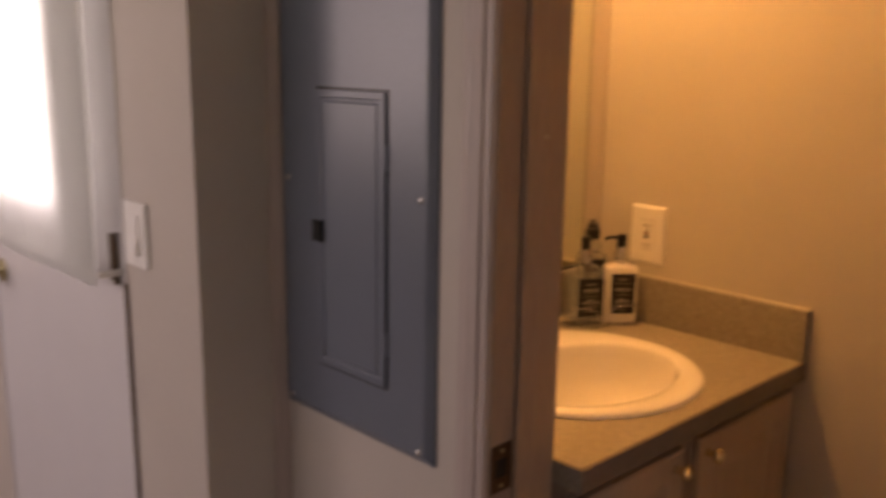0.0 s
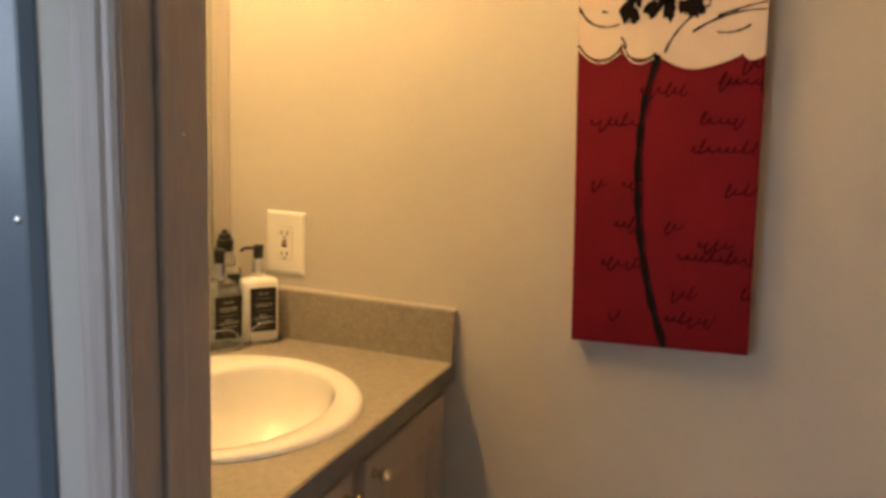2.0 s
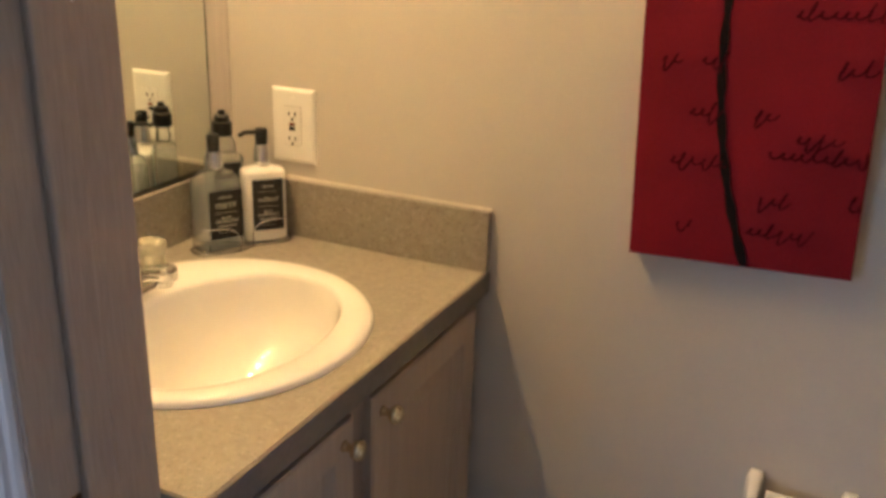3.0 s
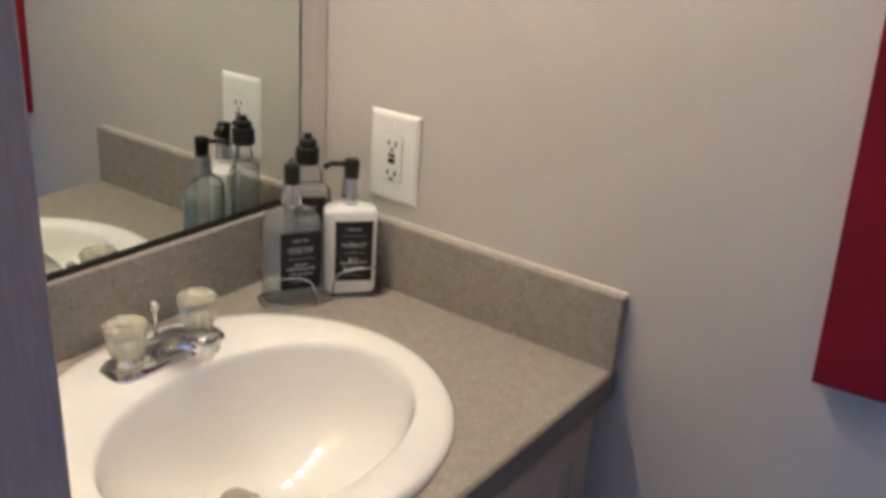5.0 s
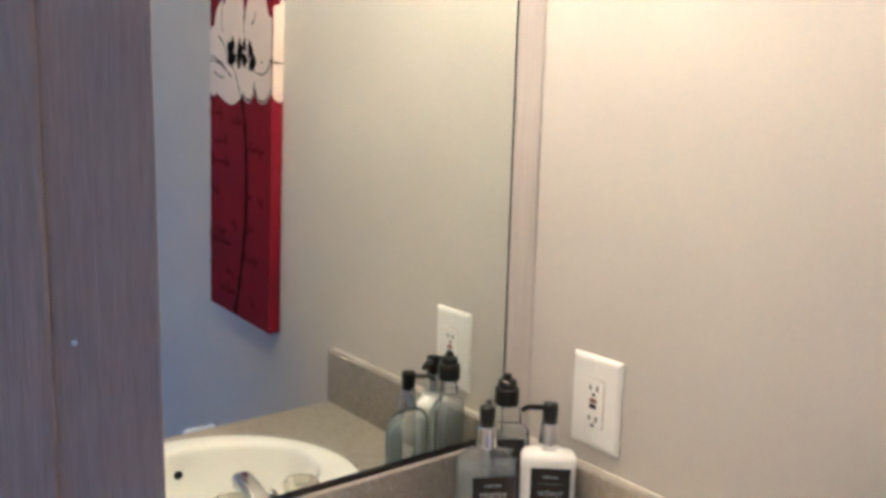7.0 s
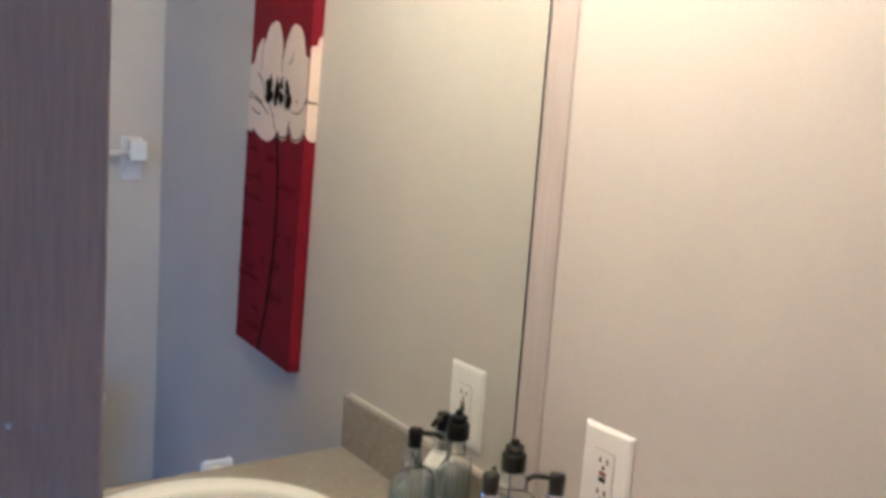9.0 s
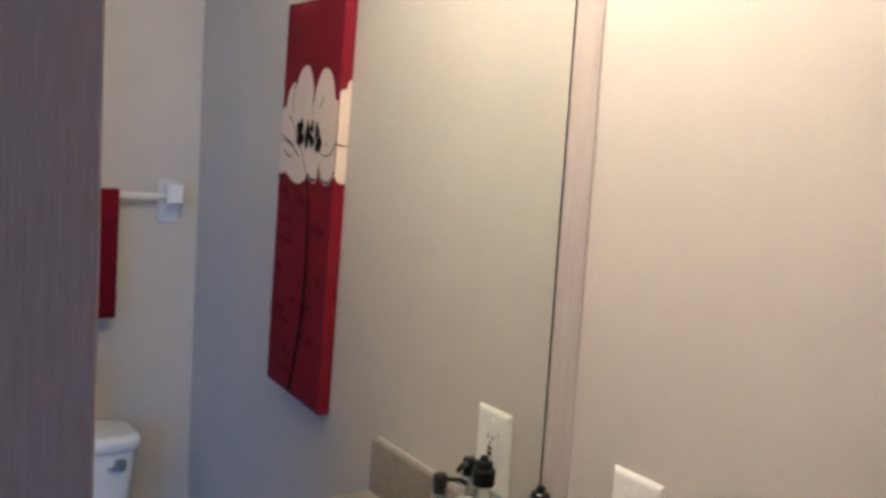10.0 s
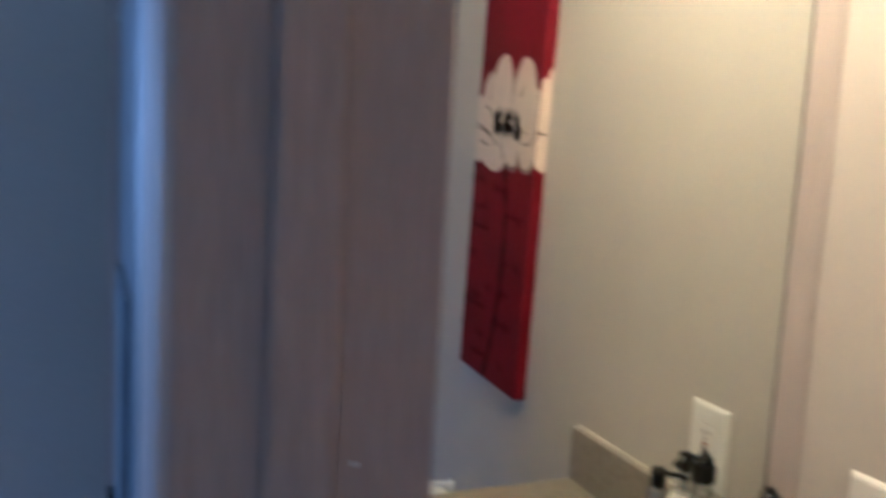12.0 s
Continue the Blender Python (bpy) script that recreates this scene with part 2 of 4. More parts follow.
SWITCH_X = -1.006      # wall with the light switch and outer door
TOP = 0.900            # countertop
DEPTH = 0.537
SPLASH = 0.1033
SPL_T = 0.0174
SKEW = 0.026           # the vanity front is out of square by this much

# ---- structure ----
structure("floor", B(-3.2, 0.12, -3.2, 2.6, -0.06, 0.0), FLOOR, "brown sheet vinyl floor", "floor")
structure("ceiling", B(-3.2, 0.12, -3.2, 2.6, CEIL, CEIL + 0.06), CEILING, "white textured ceiling", "ceiling")
structure("wall_mirror", B(-0.846, 0.0, 0.0, 0.10, 0, CEIL), WALL, "pale wallboard wall behind the vanity mirror", "wall")
structure("wall_outlet", B(0.0, 0.10, ROOM_Y - 0.1, 0.10, 0, CEIL), WALL, "pale greige wallboard wall with outlet and canvas", "wall")
structure("wall_toilet", B(-0.846, 0.0, ROOM_Y - 0.1, ROOM_Y, 0, CEIL), WALL, "pale wallboard wall behind the toilet", "wall")
bm = bmesh.new()
box(bm, WALL_HALL + 0.004, WALL_IN, JAMB_Y + 0.018, 0.0, 0, CEIL)
box(bm, WALL_HALL + 0.004, WALL_IN, ROOM_Y, JAMB_Y2 - 0.018, 0, CEIL)
box(bm, WALL_HALL + 0.004, WALL_IN, JAMB_Y2 - 0.018, JAMB_Y + 0.018, HEAD + 0.018, CEIL)
structure("wall_doorway", bm, WALL, "wallboard wall with the bathroom doorway, bathroom side", "wall")
bm = bmesh.new()
box(bm, WALL_HALL, WALL_HALL + 0.004, JAMB_Y + 0.018, STUB_Y, 0, CEIL)
box(bm, WALL_HALL, WALL_HALL + 0.004, -3.2, JAMB_Y2 - 0.018, 0, CEIL)
box(bm, WALL_HALL, WALL_HALL + 0.004, JAMB_Y2 - 0.018, JAMB_Y + 0.018, HEAD + 0.018, CEIL)
structure("wall_hall", bm, HALL_WALL, "greige hall wallboard beside the bathroom doorway", "wall")
bm = bmesh.new()
box(bm, SWITCH_X, WALL_HALL + 0.004, STUB_Y, STUB_Y + 0.16, 0, CEIL)
structure("wall_return", bm, HALL_WALL, "short return wall beside the electric panel", "wall")
OD0, OD1, OD_T = 0.280, 0.985, 2.03
bm = bmesh.new()
box(bm, SWITCH_X, SWITCH_X + 0.11, STUB_Y + 0.16, OD0, 0, CEIL)
box(bm, SWITCH_X, SWITCH_X + 0.11, OD1, 2.6, 0, CEIL)
box(bm, SWITCH_X, SWITCH_X + 0.11, OD0, OD1, OD_T, CEIL)
structure("wall_switch", bm, HALL_WALL, "hall wall with light switch and outer door", "wall")
structure("wall_end", B(-3.2, SWITCH_X, 2.6, 2.7, 0, CEIL), HALL_WALL, "plain hall end wall", "wall")
# unseen wall; its opening is added for the rear fill light
bm = bmesh.new()
box(bm, -3.2, -2.5, -3.3, -3.2, 0, CEIL)
box(bm, -1.5, WALL_HALL, -3.3, -3.2, 0, CEIL)
box(bm, -2.5, -1.5, -3.3, -3.2, 0, 1.0)
box(bm, -2.5, -1.5, -3.3, -3.2, 2.0, CEIL)
structure("wall_back", bm, HALL_WALL, "unseen plain wall closing the hall, with an added opening for fill light", "wall")
bm = bmesh.new()
box(bm, -3.2, -3.1, -3.2, -0.3, 0, CEIL)
box(bm, -3.2, -3.1, -0.3, 1.4, 0, 0.95)
box(bm, -3.2, -3.1, -0.3, 1.4, 1.9, CEIL)
box(bm, -3.2, -3.1, 1.4, 1.6, 0, CEIL)
box(bm, -3.2, -3.1, 2.5, 2.6, 0, CEIL)
box(bm, -3.2, -3.1, 1.6, 2.5, 0, 1.05)
box(bm, -3.2, -3.1, 1.6, 2.5, 2.12, CEIL)
structure("wall_window", bm, HALL_WALL, "plain hall wall with two window openings", "wall")
structure("ground", B(-60, 60, -60, 60, -0.5, -0.4), GRASS, "green grass ground outside", "ground")

# doorway: jamb boards, stops and casing
bm = bmesh.new()
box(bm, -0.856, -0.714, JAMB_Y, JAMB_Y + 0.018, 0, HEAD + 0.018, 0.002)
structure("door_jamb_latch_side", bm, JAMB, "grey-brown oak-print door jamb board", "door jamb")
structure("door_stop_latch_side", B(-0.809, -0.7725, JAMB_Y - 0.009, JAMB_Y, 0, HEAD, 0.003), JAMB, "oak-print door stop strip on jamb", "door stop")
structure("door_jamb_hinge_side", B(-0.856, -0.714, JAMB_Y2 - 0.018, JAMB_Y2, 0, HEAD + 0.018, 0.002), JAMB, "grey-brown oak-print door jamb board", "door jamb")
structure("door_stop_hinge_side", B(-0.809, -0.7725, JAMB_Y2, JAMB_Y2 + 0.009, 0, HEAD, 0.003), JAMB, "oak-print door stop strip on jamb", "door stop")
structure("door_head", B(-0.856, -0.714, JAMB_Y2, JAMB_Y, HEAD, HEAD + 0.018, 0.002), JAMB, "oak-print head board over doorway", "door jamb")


def casing(name, y_in, sign, x_face, out):
    """Moulded upright casing: profile steps from the opening outwards."""
    prof = [(0.004, 0.0), (0.004, 0.008), (0.009, 0.011), (0.016, 0.011), (0.019, 0.0085), (0.023, 0.0125), (0.040, 0.0145), (0.052, 0.014), (0.057, 0.010), (0.057, 0.0)]
    bm = bmesh.new()
    rings(bm, [[(x_face + out * t, y_in + sign * w, z) for w, t in prof] for z in (0.0, HEAD + 0.06)])
    return structure(name, bm, CASING, "pale oak-print moulded door casing", "door casing")


casing("casing_latch_side", JAMB_Y, 1, WALL_HALL, -1)
casing("casing_hinge_side", JAMB_Y2, -1, WALL_HALL, -1)
structure("casing_head", B(WALL_HALL - 0.014, WALL_HALL, JAMB_Y2 + 0.004, JAMB_Y - 0.004, HEAD + 0.004, HEAD + 0.06, 0.003), CASING, "pale oak-print casing over doorway", "door casing")

# strike plate in the rebate
st = thing("strike_plate", "dark bronze strike plate on the oak-print door jamb", "strike plate", at=(-0.832, JAMB_Y, 0.890))
bm = bmesh.new()
SX0, SX1, SZ0, SZ1 = -0.853, -0.811, 0.890, 0.960
for a in ((SX0, -0.844, SZ0, SZ1), (-0.821, SX1, SZ0, SZ1), (-0.844, -0.821, SZ0, 0.911), (-0.844, -0.821, 0.939, SZ1)):
    box(bm, a[0], a[1], JAMB_Y - 0.0018, JAMB_Y - 0.0002, a[2], a[3])
part("plate", bm, BRONZE, st)
part("latch_hole", B(-0.844, -0.821, JAMB_Y - 0.0008, JAMB_Y - 0.0002, 0.911, 0.939), BLACK, st, "dark latch hole")
for z in (0.899, 0.951):
    part("screw", tube(bmesh.new(), [(-0.8325, JAMB_Y - 0.0026, z), (-0.8325, JAMB_Y - 0.0016, z)], 0.0035, 10), BRASS, st, "small brass screw")

# corner strip between mirror and outlet wall
bm = bmesh.new()
rings(bm, [[(-0.0285, -0.0002, z), (0.0, -0.0002, z), (0.0, -0.0278, z), (-0.004, -0.0275, z), (-0.011, -0.0215, z), (-0.0215, -0.0105, z), (-0.0283, -0.0042, z)] for z in (TOP + SPLASH, CEIL)])
structure("trim_corner", bm, CORNER, "pale wood-print inside corner moulding", "corner trim")


# corner strip between the electric panel and the return wall
bm = bmesh.new()
rings(bm, [[(WALL_HALL, STUB_Y, z), (WALL_HALL - 0.022, STUB_Y, z), (WALL_HALL - 0.022, STUB_Y - 0.004, z), (WALL_HALL - 0.014, STUB_Y - 0.011, z), (WALL_HALL - 0.006, STUB_Y - 0.018, z), (WALL_HALL, STUB_Y - 0.019, z)] for z in (0.0, CEIL)])
structure("trim_corner_hall", bm, CASING, "pale wood-print inside corner moulding in the hall", "corner trim")


# ---- hall things ----
def electric_panel():
    px = WALL_HALL
    y0, y1, z0, z1 = -0.361, 0.001, 0.894, 1.665
    t = thing("electric_panel", "dark grey steel breaker panel flush on the hall wall", "electric panel", at=(px, (y0 + y1) / 2, z0))
    bm = bmesh.new()
    loops = [[(px - d, y0 + i, z0 + i), (px - d, y1 - i, z0 + i), (px - d, y1 - i, z1 - i), (px - d, y0 + i, z1 - i)] for d, i in ((0, 0), (0.004, 0.0), (0.012, 0.012), (0.013, 0.016))]
    rings(bm, loops)
    part("cover", bm, PANEL, t)
    dy0, dy1, dz0, dz1 = -0.266, -0.108, 0.992, 1.426
    f = px - 0.013
    part("door_gap", B(f - 0.0006, f, dy0 - 0.004, dy1 + 0.004, dz0 - 0.004, dz1 + 0.004), BLACK, t, "dark gap round the panel door")
    bm = bmesh.new()
    rings(bm, [[(f - d, dy0 + i, dz0 + i), (f - d, dy1 - i, dz0 + i), (f - d, dy1 - i, dz1 - i), (f - d, dy0 + i, dz1 - i)] for d, i in ((0, 0), (0.004, 0), (0.0045, 0.001), (0.0045, 0.010), (0.0025, 0.013), (0.0025, 0.016), (0.0045, 0.019))])
    dr = part("panel_door", bm, PANEL, t)
    lx = f - 0.0046
    part("latch", B(lx - 0.006, lx, dy1 - 0.015, dy1 + 0.008, 1.192, 1.226, 0.002), BLACK, dr, "small black latch")
    for z in (1.06, 1.335):
        part("hinge", tube(bmesh.new(), [(f - 0.002, dy0 - 0.002, z - 0.018), (f - 0.002, dy0 - 0.002, z + 0.018)], 0.0026), PANEL, t)
    for y in (-0.337, -0.024):
        for z in (0.912, 1.283, 1.640):
            bm = bmesh.new()
            r = bmesh.ops.create_uvsphere(bm, u_segments=12, v_segments=6, radius=0.0055)
            bmesh.ops.scale(bm, vec=(0.5, 1, 1), verts=r["verts"])
            bmesh.ops.translate(bm, vec=(px - 0.013, y, z), verts=r["verts"])
            part("screw", bm, STEEL, t, smooth=True)
    return t


electric_panel()


def light_switch():
    x, y0, y1, z0, z1 = SWITCH_X, 0.182, 0.264, 1.112, 1.227
    t = thing("light_switch", "white plastic light switch on the hall wall", "light switch", at=(x, 0.223, z0))
    part("plate", B(x - 0.007, x, y0, y1, z0, z1, 0.003), PLASTIC, t)
    ra, rb, zm = y0 + 0.024, y1 - 0.024, (z0 + z1) / 2
    part("rocker_frame", B(x - 0.0085, x - 0.0065, ra - 0.002, rb + 0.002, z0 + 0.021, z1 - 0.021, 0.0008), PLASTIC, t)
    bm = bmesh.new()
    rings(bm, [[(x - 0.008, yy, z0 + 0.024), (x - 0.0165, yy, z0 + 0.024), (x - 0.0100, yy, zm), (x - 0.0095, yy, z1 - 0.024), (x - 0.008, yy, z1 - 0.024)] for yy in (ra, rb)])
    part("rocker", bm, PLASTIC, t, "rocker pressed in at the top")
    for z in (z0 + 0.012, z1 - 0.012):
        part("screw", tube(bmesh.new(), [(x - 0.0078, (y0 + y1) / 2, z), (x - 0.0066, (y0 + y1) / 2, z)], 0.003), PLASTIC, t)


light_switch()


def outer_door():
    x = SWITCH_X + 0.001
    y0, y1 = OD0 + 0.006, OD1 - 0.006
    t = thing("door_1", "white outer door with curtained window and brass knob", "door", at=(x, (y0 + y1) / 2, 0))
    g0, g1, gz0, gz1 = 0.470, 0.905, 1.19, 1.88
    bm = bmesh.new()
    outer = [(y0, 0.01), (y1, 0.01), (y1, 2.02), (y0, 2.02)]
    inner = [(g0, gz0), (g1, gz0), (g1, gz1), (g0, gz1)]
    loops = [[(xx, yy, zz) for yy, zz in loop] for xx, loop in ((x + 0.044, inner), (x + 0.044, outer), (x + 0.002, outer), (x, [(yy + (0.002 if yy == y0 else -0.002), zz) for yy, zz in outer]), (x, inner), (x + 0.044, inner))]
    rings(bm, loops, False, False)
    part("slab", bm, DOOR_WHITE, t)
    part("window_frame", B(x - 0.004, x + 0.006, g0 - 0.012, g1 + 0.012, gz1 - 0.004, gz1 + 0.02, 0.002), DOOR_WHITE, t)
    for a in ((g0 - 0.012, g0 + 0.008, gz0 - 0.01, gz1), (g1 - 0.008, g1 + 0.012, gz0 - 0.01, gz1), (g0, g1, gz0 - 0.012, gz0 + 0.008)):
        part("window_bead", B(x - 0.004, x + 0.006, *a, bevel=0.002), DOOR_WHITE, t)
    p = part("pane", B(x + 0.034, x + 0.038, g0, g1, gz0, gz1), PANE, t, "clear window pane")
    p.visible_shadow = False
    # knob with rose
    ky, kz = 0.930, 0.978
    bm = bmesh.new()
    prof = [(0.028, 0.0), (0.028, 0.005), (0.012, 0.010), (0.011, 0.030), (0.024, 0.038), (0.028, 0.050), (0.022, 0.062), (0.006, 0.066)]
    rings(bm, [[(x - d, ky + r * math.cos(a), kz + r * math.sin(a)) for a in [2 * math.pi * i / 20 for i in range(20)]] for r, d in prof])
    part("knob", bm, BRASS, t, "brass knob", smooth=True)
    part("hinge_leaf", B(x - 0.003, x + 0.001, 0.314, 0.342, 1.068, 1.154, 0.001), BRONZE, t, "dark bronze hinge leaf")
    part("hinge_pin", tube(bmesh.new(), [(x - 0.004, 0.311, 1.064), (x - 0.004, 0.311, 1.158)], 0.0045), BRONZE, t)
    # frame round the door
    structure("door_frame_1", box(box(box(bmesh.new(), SWITCH_X - 0.002, SWITCH_X + 0.10, OD0 - 0.001, OD0 + 0.005, 0, OD_T), SWITCH_X - 0.002, SWITCH_X + 0.10, OD1 - 0.005, OD1 + 0.001, 0, OD_T), SWITCH_X - 0.002, SWITCH_X + 0.10, OD0 + 0.005, OD1 - 0.005, OD_T - 0.008, OD_T), DOOR_WHITE, "white outer door frame", "door frame")
    # dark strip laid on the wall, painting the shade of the door's gap
    structure("door_seal", B(SWITCH_X - 0.004, SWITCH_X - 0.0022, OD0 - 0.008, OD0 + 0.005, 0, 1.07), GAP_BROWN, "dark brown strip painting the shaded gap beside the outer door", "weather strip")
    # curtain: gathered sheer between two sash rods, wider than the glass
    c0, c1, cz0, cz1 = y0 + 0.016, y1 - 0.03, 1.066, 1.93
    c = thing("curtain", "gathered white sheer curtain on the outer door window", "curtain", at=(x, (c0 + c1) / 2, cz1))
    bm = bmesh.new()
    n = 160
    rows = []
    for z, deep in ((cz0, 0.5), (cz0 + 0.022, 0.25), (cz0 + 0.04, 0.6), (cz0 + 0.25, 1.0), (cz1 - 0.25, 1.0), (cz1 - 0.02, 0.4), (cz1, 0.5)):
        rows.append([bm.verts.new((x - 0.046 + deep * 0.008 * math.sin(i * 1.15 + 1.1 * math.sin(i * 0.23)), c0 + (c1 - c0) * i / n, z + 0.002 * math.sin(i * 0.7))) for i in range(n + 1)])
    for a, b in zip(rows, rows[1:]):
        for i in range(n):
            bm.faces.new((a[i], a[i + 1], b[i + 1], b[i]))
    part("cloth", bm, SHEER, c, smooth=True)
    for zr in (cz0 + 0.022, cz1 - 0.02):
        part("rod", tube(bmesh.new(), [(x - 0.040, c0 - 0.006, zr), (x - 0.040, c1 + 0.006, zr)], 0.0045), PLASTIC, c)
        for yr in (c0 - 0.003, c1 + 0.003):
            part("bracket", B(x - 0.044, x, yr - 0.004, yr + 0.004, zr - 0.006, zr + 0.006, 0.001), PLASTIC, c)


nt = SHEER.node_tree
sb = nt.nodes["Principled BSDF"]
tl = nt.nodes.new("ShaderNodeBsdfTranslucent")
tl.inputs["Color"].default_value = (0.9, 0.92, 0.9, 1)
tp = nt.nodes.new("ShaderNodeBsdfTransparent")
m1, m2 = nt.nodes.new("ShaderNodeMixShader"), nt.nodes.new("ShaderNodeMixShader")
m1.inputs[0].default_value, m2.inputs[0].default_value = 0.8, 0.04
nt.links.new(sb.outputs[0], m1.inputs[1])
nt.links.new(tl.outputs[0], m1.inputs[2])
nt.links.new(m1.outputs[0], m2.inputs[1])
nt.links.new(tp.outputs[0], m2.inputs[2])
nt.links.new(m2.outputs[0], nt.nodes["Material Output"].inputs["Surface"])
outer_door()

# leafy distance outside the door window, glowing in place of daylight on it
structure("backdrop", B(55.0, 55.2, -60, 130, -6.0, 40.0), LEAFY_GLOW, "self-lit backdrop of sky over blurred green trees in the distance", "backdrop")

# ---- vanity ----
CX, CY = -0.383, -0.263      # sink centre
RX, RY = 0.238, 0.230


def countertop():
    bm = bmesh.new()
    n = 64
    x0, x1, y0, y1 = WALL_IN + 0.001, -0.001, -DEPTH, -0.001

    def edge(a):
        """Where a ray from the sink's centre leaves the counter, whose front runs a little out of square."""
        c, s = math.cos(a), math.sin(a)
        kx = ((x1 if c > 0 else x0) - CX) / c if abs(c) > 1e-6 else 9
        if s > 1e-6:
            ky = (y1 - CY) / s
        else:
            ky = (y0 - SKEW * CX - CY) / (s + SKEW * c)
            ky = ky if ky > 0 else 9
        k = min(kx, ky)
        return CX + k * c, CY + k * s
    corners = [(x0, y1), (x1, y1), (x0, y0 - SKEW * x0), (x1, y0 - SKEW * x1)]
    angles = [2 * math.pi * i / n for i in range(n)] + [math.atan2(y - CY, x - CX) % (2 * math.pi) for x, y in corners]
    angles = sorted(set(round(a, 6) for a in angles))

    def hole(z):
        return [(CX + (RX - 0.025) * math.cos(a), CY + (RY - 0.025) * math.sin(a), z) for a in angles]

    def rim(z, i=0.0):
        out = []
        for a in angles:
            x, y = edge(a)
            out.append((min(max(x, x0 + i), x1 - i), min(max(y, y0 - SKEW * x + i), y1 - i), z))
        return out
    loops = [hole(TOP - 0.03), hole(TOP), rim(TOP, 0.003), rim(TOP - 0.003), rim(TOP - 0.038), hole(TOP - 0.038)]
    rings(bm, loops, False, False)
    t = thing("countertop", "speckled grey-brown laminate countertop with backsplash", "countertop", at=(CX, CY, TOP - 0.038))
    part("top", bm, LAMINATE, t)
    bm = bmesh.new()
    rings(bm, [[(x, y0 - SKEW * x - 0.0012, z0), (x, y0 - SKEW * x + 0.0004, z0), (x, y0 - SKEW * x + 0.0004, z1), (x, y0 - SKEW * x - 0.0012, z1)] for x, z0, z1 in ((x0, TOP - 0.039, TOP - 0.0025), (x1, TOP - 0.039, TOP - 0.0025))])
    part("front_edge", bm, EDGE, t, "front edge band, darker than the top")
    part("backsplash", B(WALL_IN + 0.001, -SPL_T, -SPL_T, -0.0005, TOP, TOP + SPLASH, 0.0015), LAMINATE, t)
    # pale bead that puts the side splash's top highlight into colour
    part("caulk", B(-0.0055, -0.0004, -DEPTH + 0.001, -0.028, TOP + SPLASH - 0.001, TOP + SPLASH + 0.0035, 0.0015), SPLASH_HIGHLIGHT, t, "pale bead along the wall painting the splash top's highlight")
    part("side_splash", B(-SPL_T, -0.0005, -DEPTH, -0.0005, TOP, TOP + SPLASH, 0.0015), LAMINATE, t)


countertop()


def cabinet():
    t = thing("vanity_cabinet", "taupe foil vanity cabinet with two raised panel doors", "vanity cabinet", at=(-0.36, -0.26, 0))
    f = -0.496
    body = bmesh.new()
    box(body, WALL_IN + 0.002, WALL_IN + 0.016, f, -0.002, 0.0, TOP - 0.038)
    box(body, -0.016, -0.002, f, -0.002, 0.0, TOP - 0.038)
    box(body, WALL_IN + 0.016, -0.016, f, -0.002, 0.09, 0.104)
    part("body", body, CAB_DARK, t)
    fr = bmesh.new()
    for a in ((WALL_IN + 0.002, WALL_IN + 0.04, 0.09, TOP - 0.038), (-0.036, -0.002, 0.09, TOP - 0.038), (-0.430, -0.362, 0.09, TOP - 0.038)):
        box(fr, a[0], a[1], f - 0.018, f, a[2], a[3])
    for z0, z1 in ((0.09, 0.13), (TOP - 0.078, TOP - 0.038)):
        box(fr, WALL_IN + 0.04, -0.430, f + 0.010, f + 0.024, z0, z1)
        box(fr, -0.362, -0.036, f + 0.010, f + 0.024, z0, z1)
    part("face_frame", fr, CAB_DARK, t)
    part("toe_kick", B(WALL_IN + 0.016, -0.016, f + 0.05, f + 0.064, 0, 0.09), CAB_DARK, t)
    for x0, x1 in ((-0.372, -0.030), (WALL_IN + 0.012, -0.420)):
        z0, z1 = 0.115, 0.842
        bm = bmesh.new()
        y = f - 0.0185
        rings(bm, [[(x0 + i, y - d, z0 + i), (x1 - i, y - d, z0 + i), (x1 - i, y - d, z1 - i), (x0 + i, y - d, z1 - i)] for d, i in
                   ((0, 0), (0.013, 0), (0.016, 0.004), (0.016, 0.046), (0.010, 0.050), (0.004, 0.058), (0.004, 0.064), (0.010, 0.086))])
        d = part("door", bm, CABINET, t)
        kx = -0.347 if x0 > -0.42 else -0.446
        bm = bmesh.new()
        yk = y - 0.016
        prof = [(0.008, 0), (0.006, 0.004), (0.005, 0.010), (0.011, 0.015), (0.0145, 0.021), (0.012, 0.027), (0.004, 0.030)]
        rings(bm, [[(kx + r * math.cos(a), yk - h, 0.811 + r * math.sin(a)) for a in [2 * math.pi * i / 18 for i in range(18)]] for r, h in prof])
        part("knob", bm, BRASS, d, "round pale brass knob", smooth=True)
    for ob in t.children_recursive:
        for v in ob.data.vertices:
            if v.co.y < -0.4:
                v.co.y -= SKEW * v.co.x


cabinet()


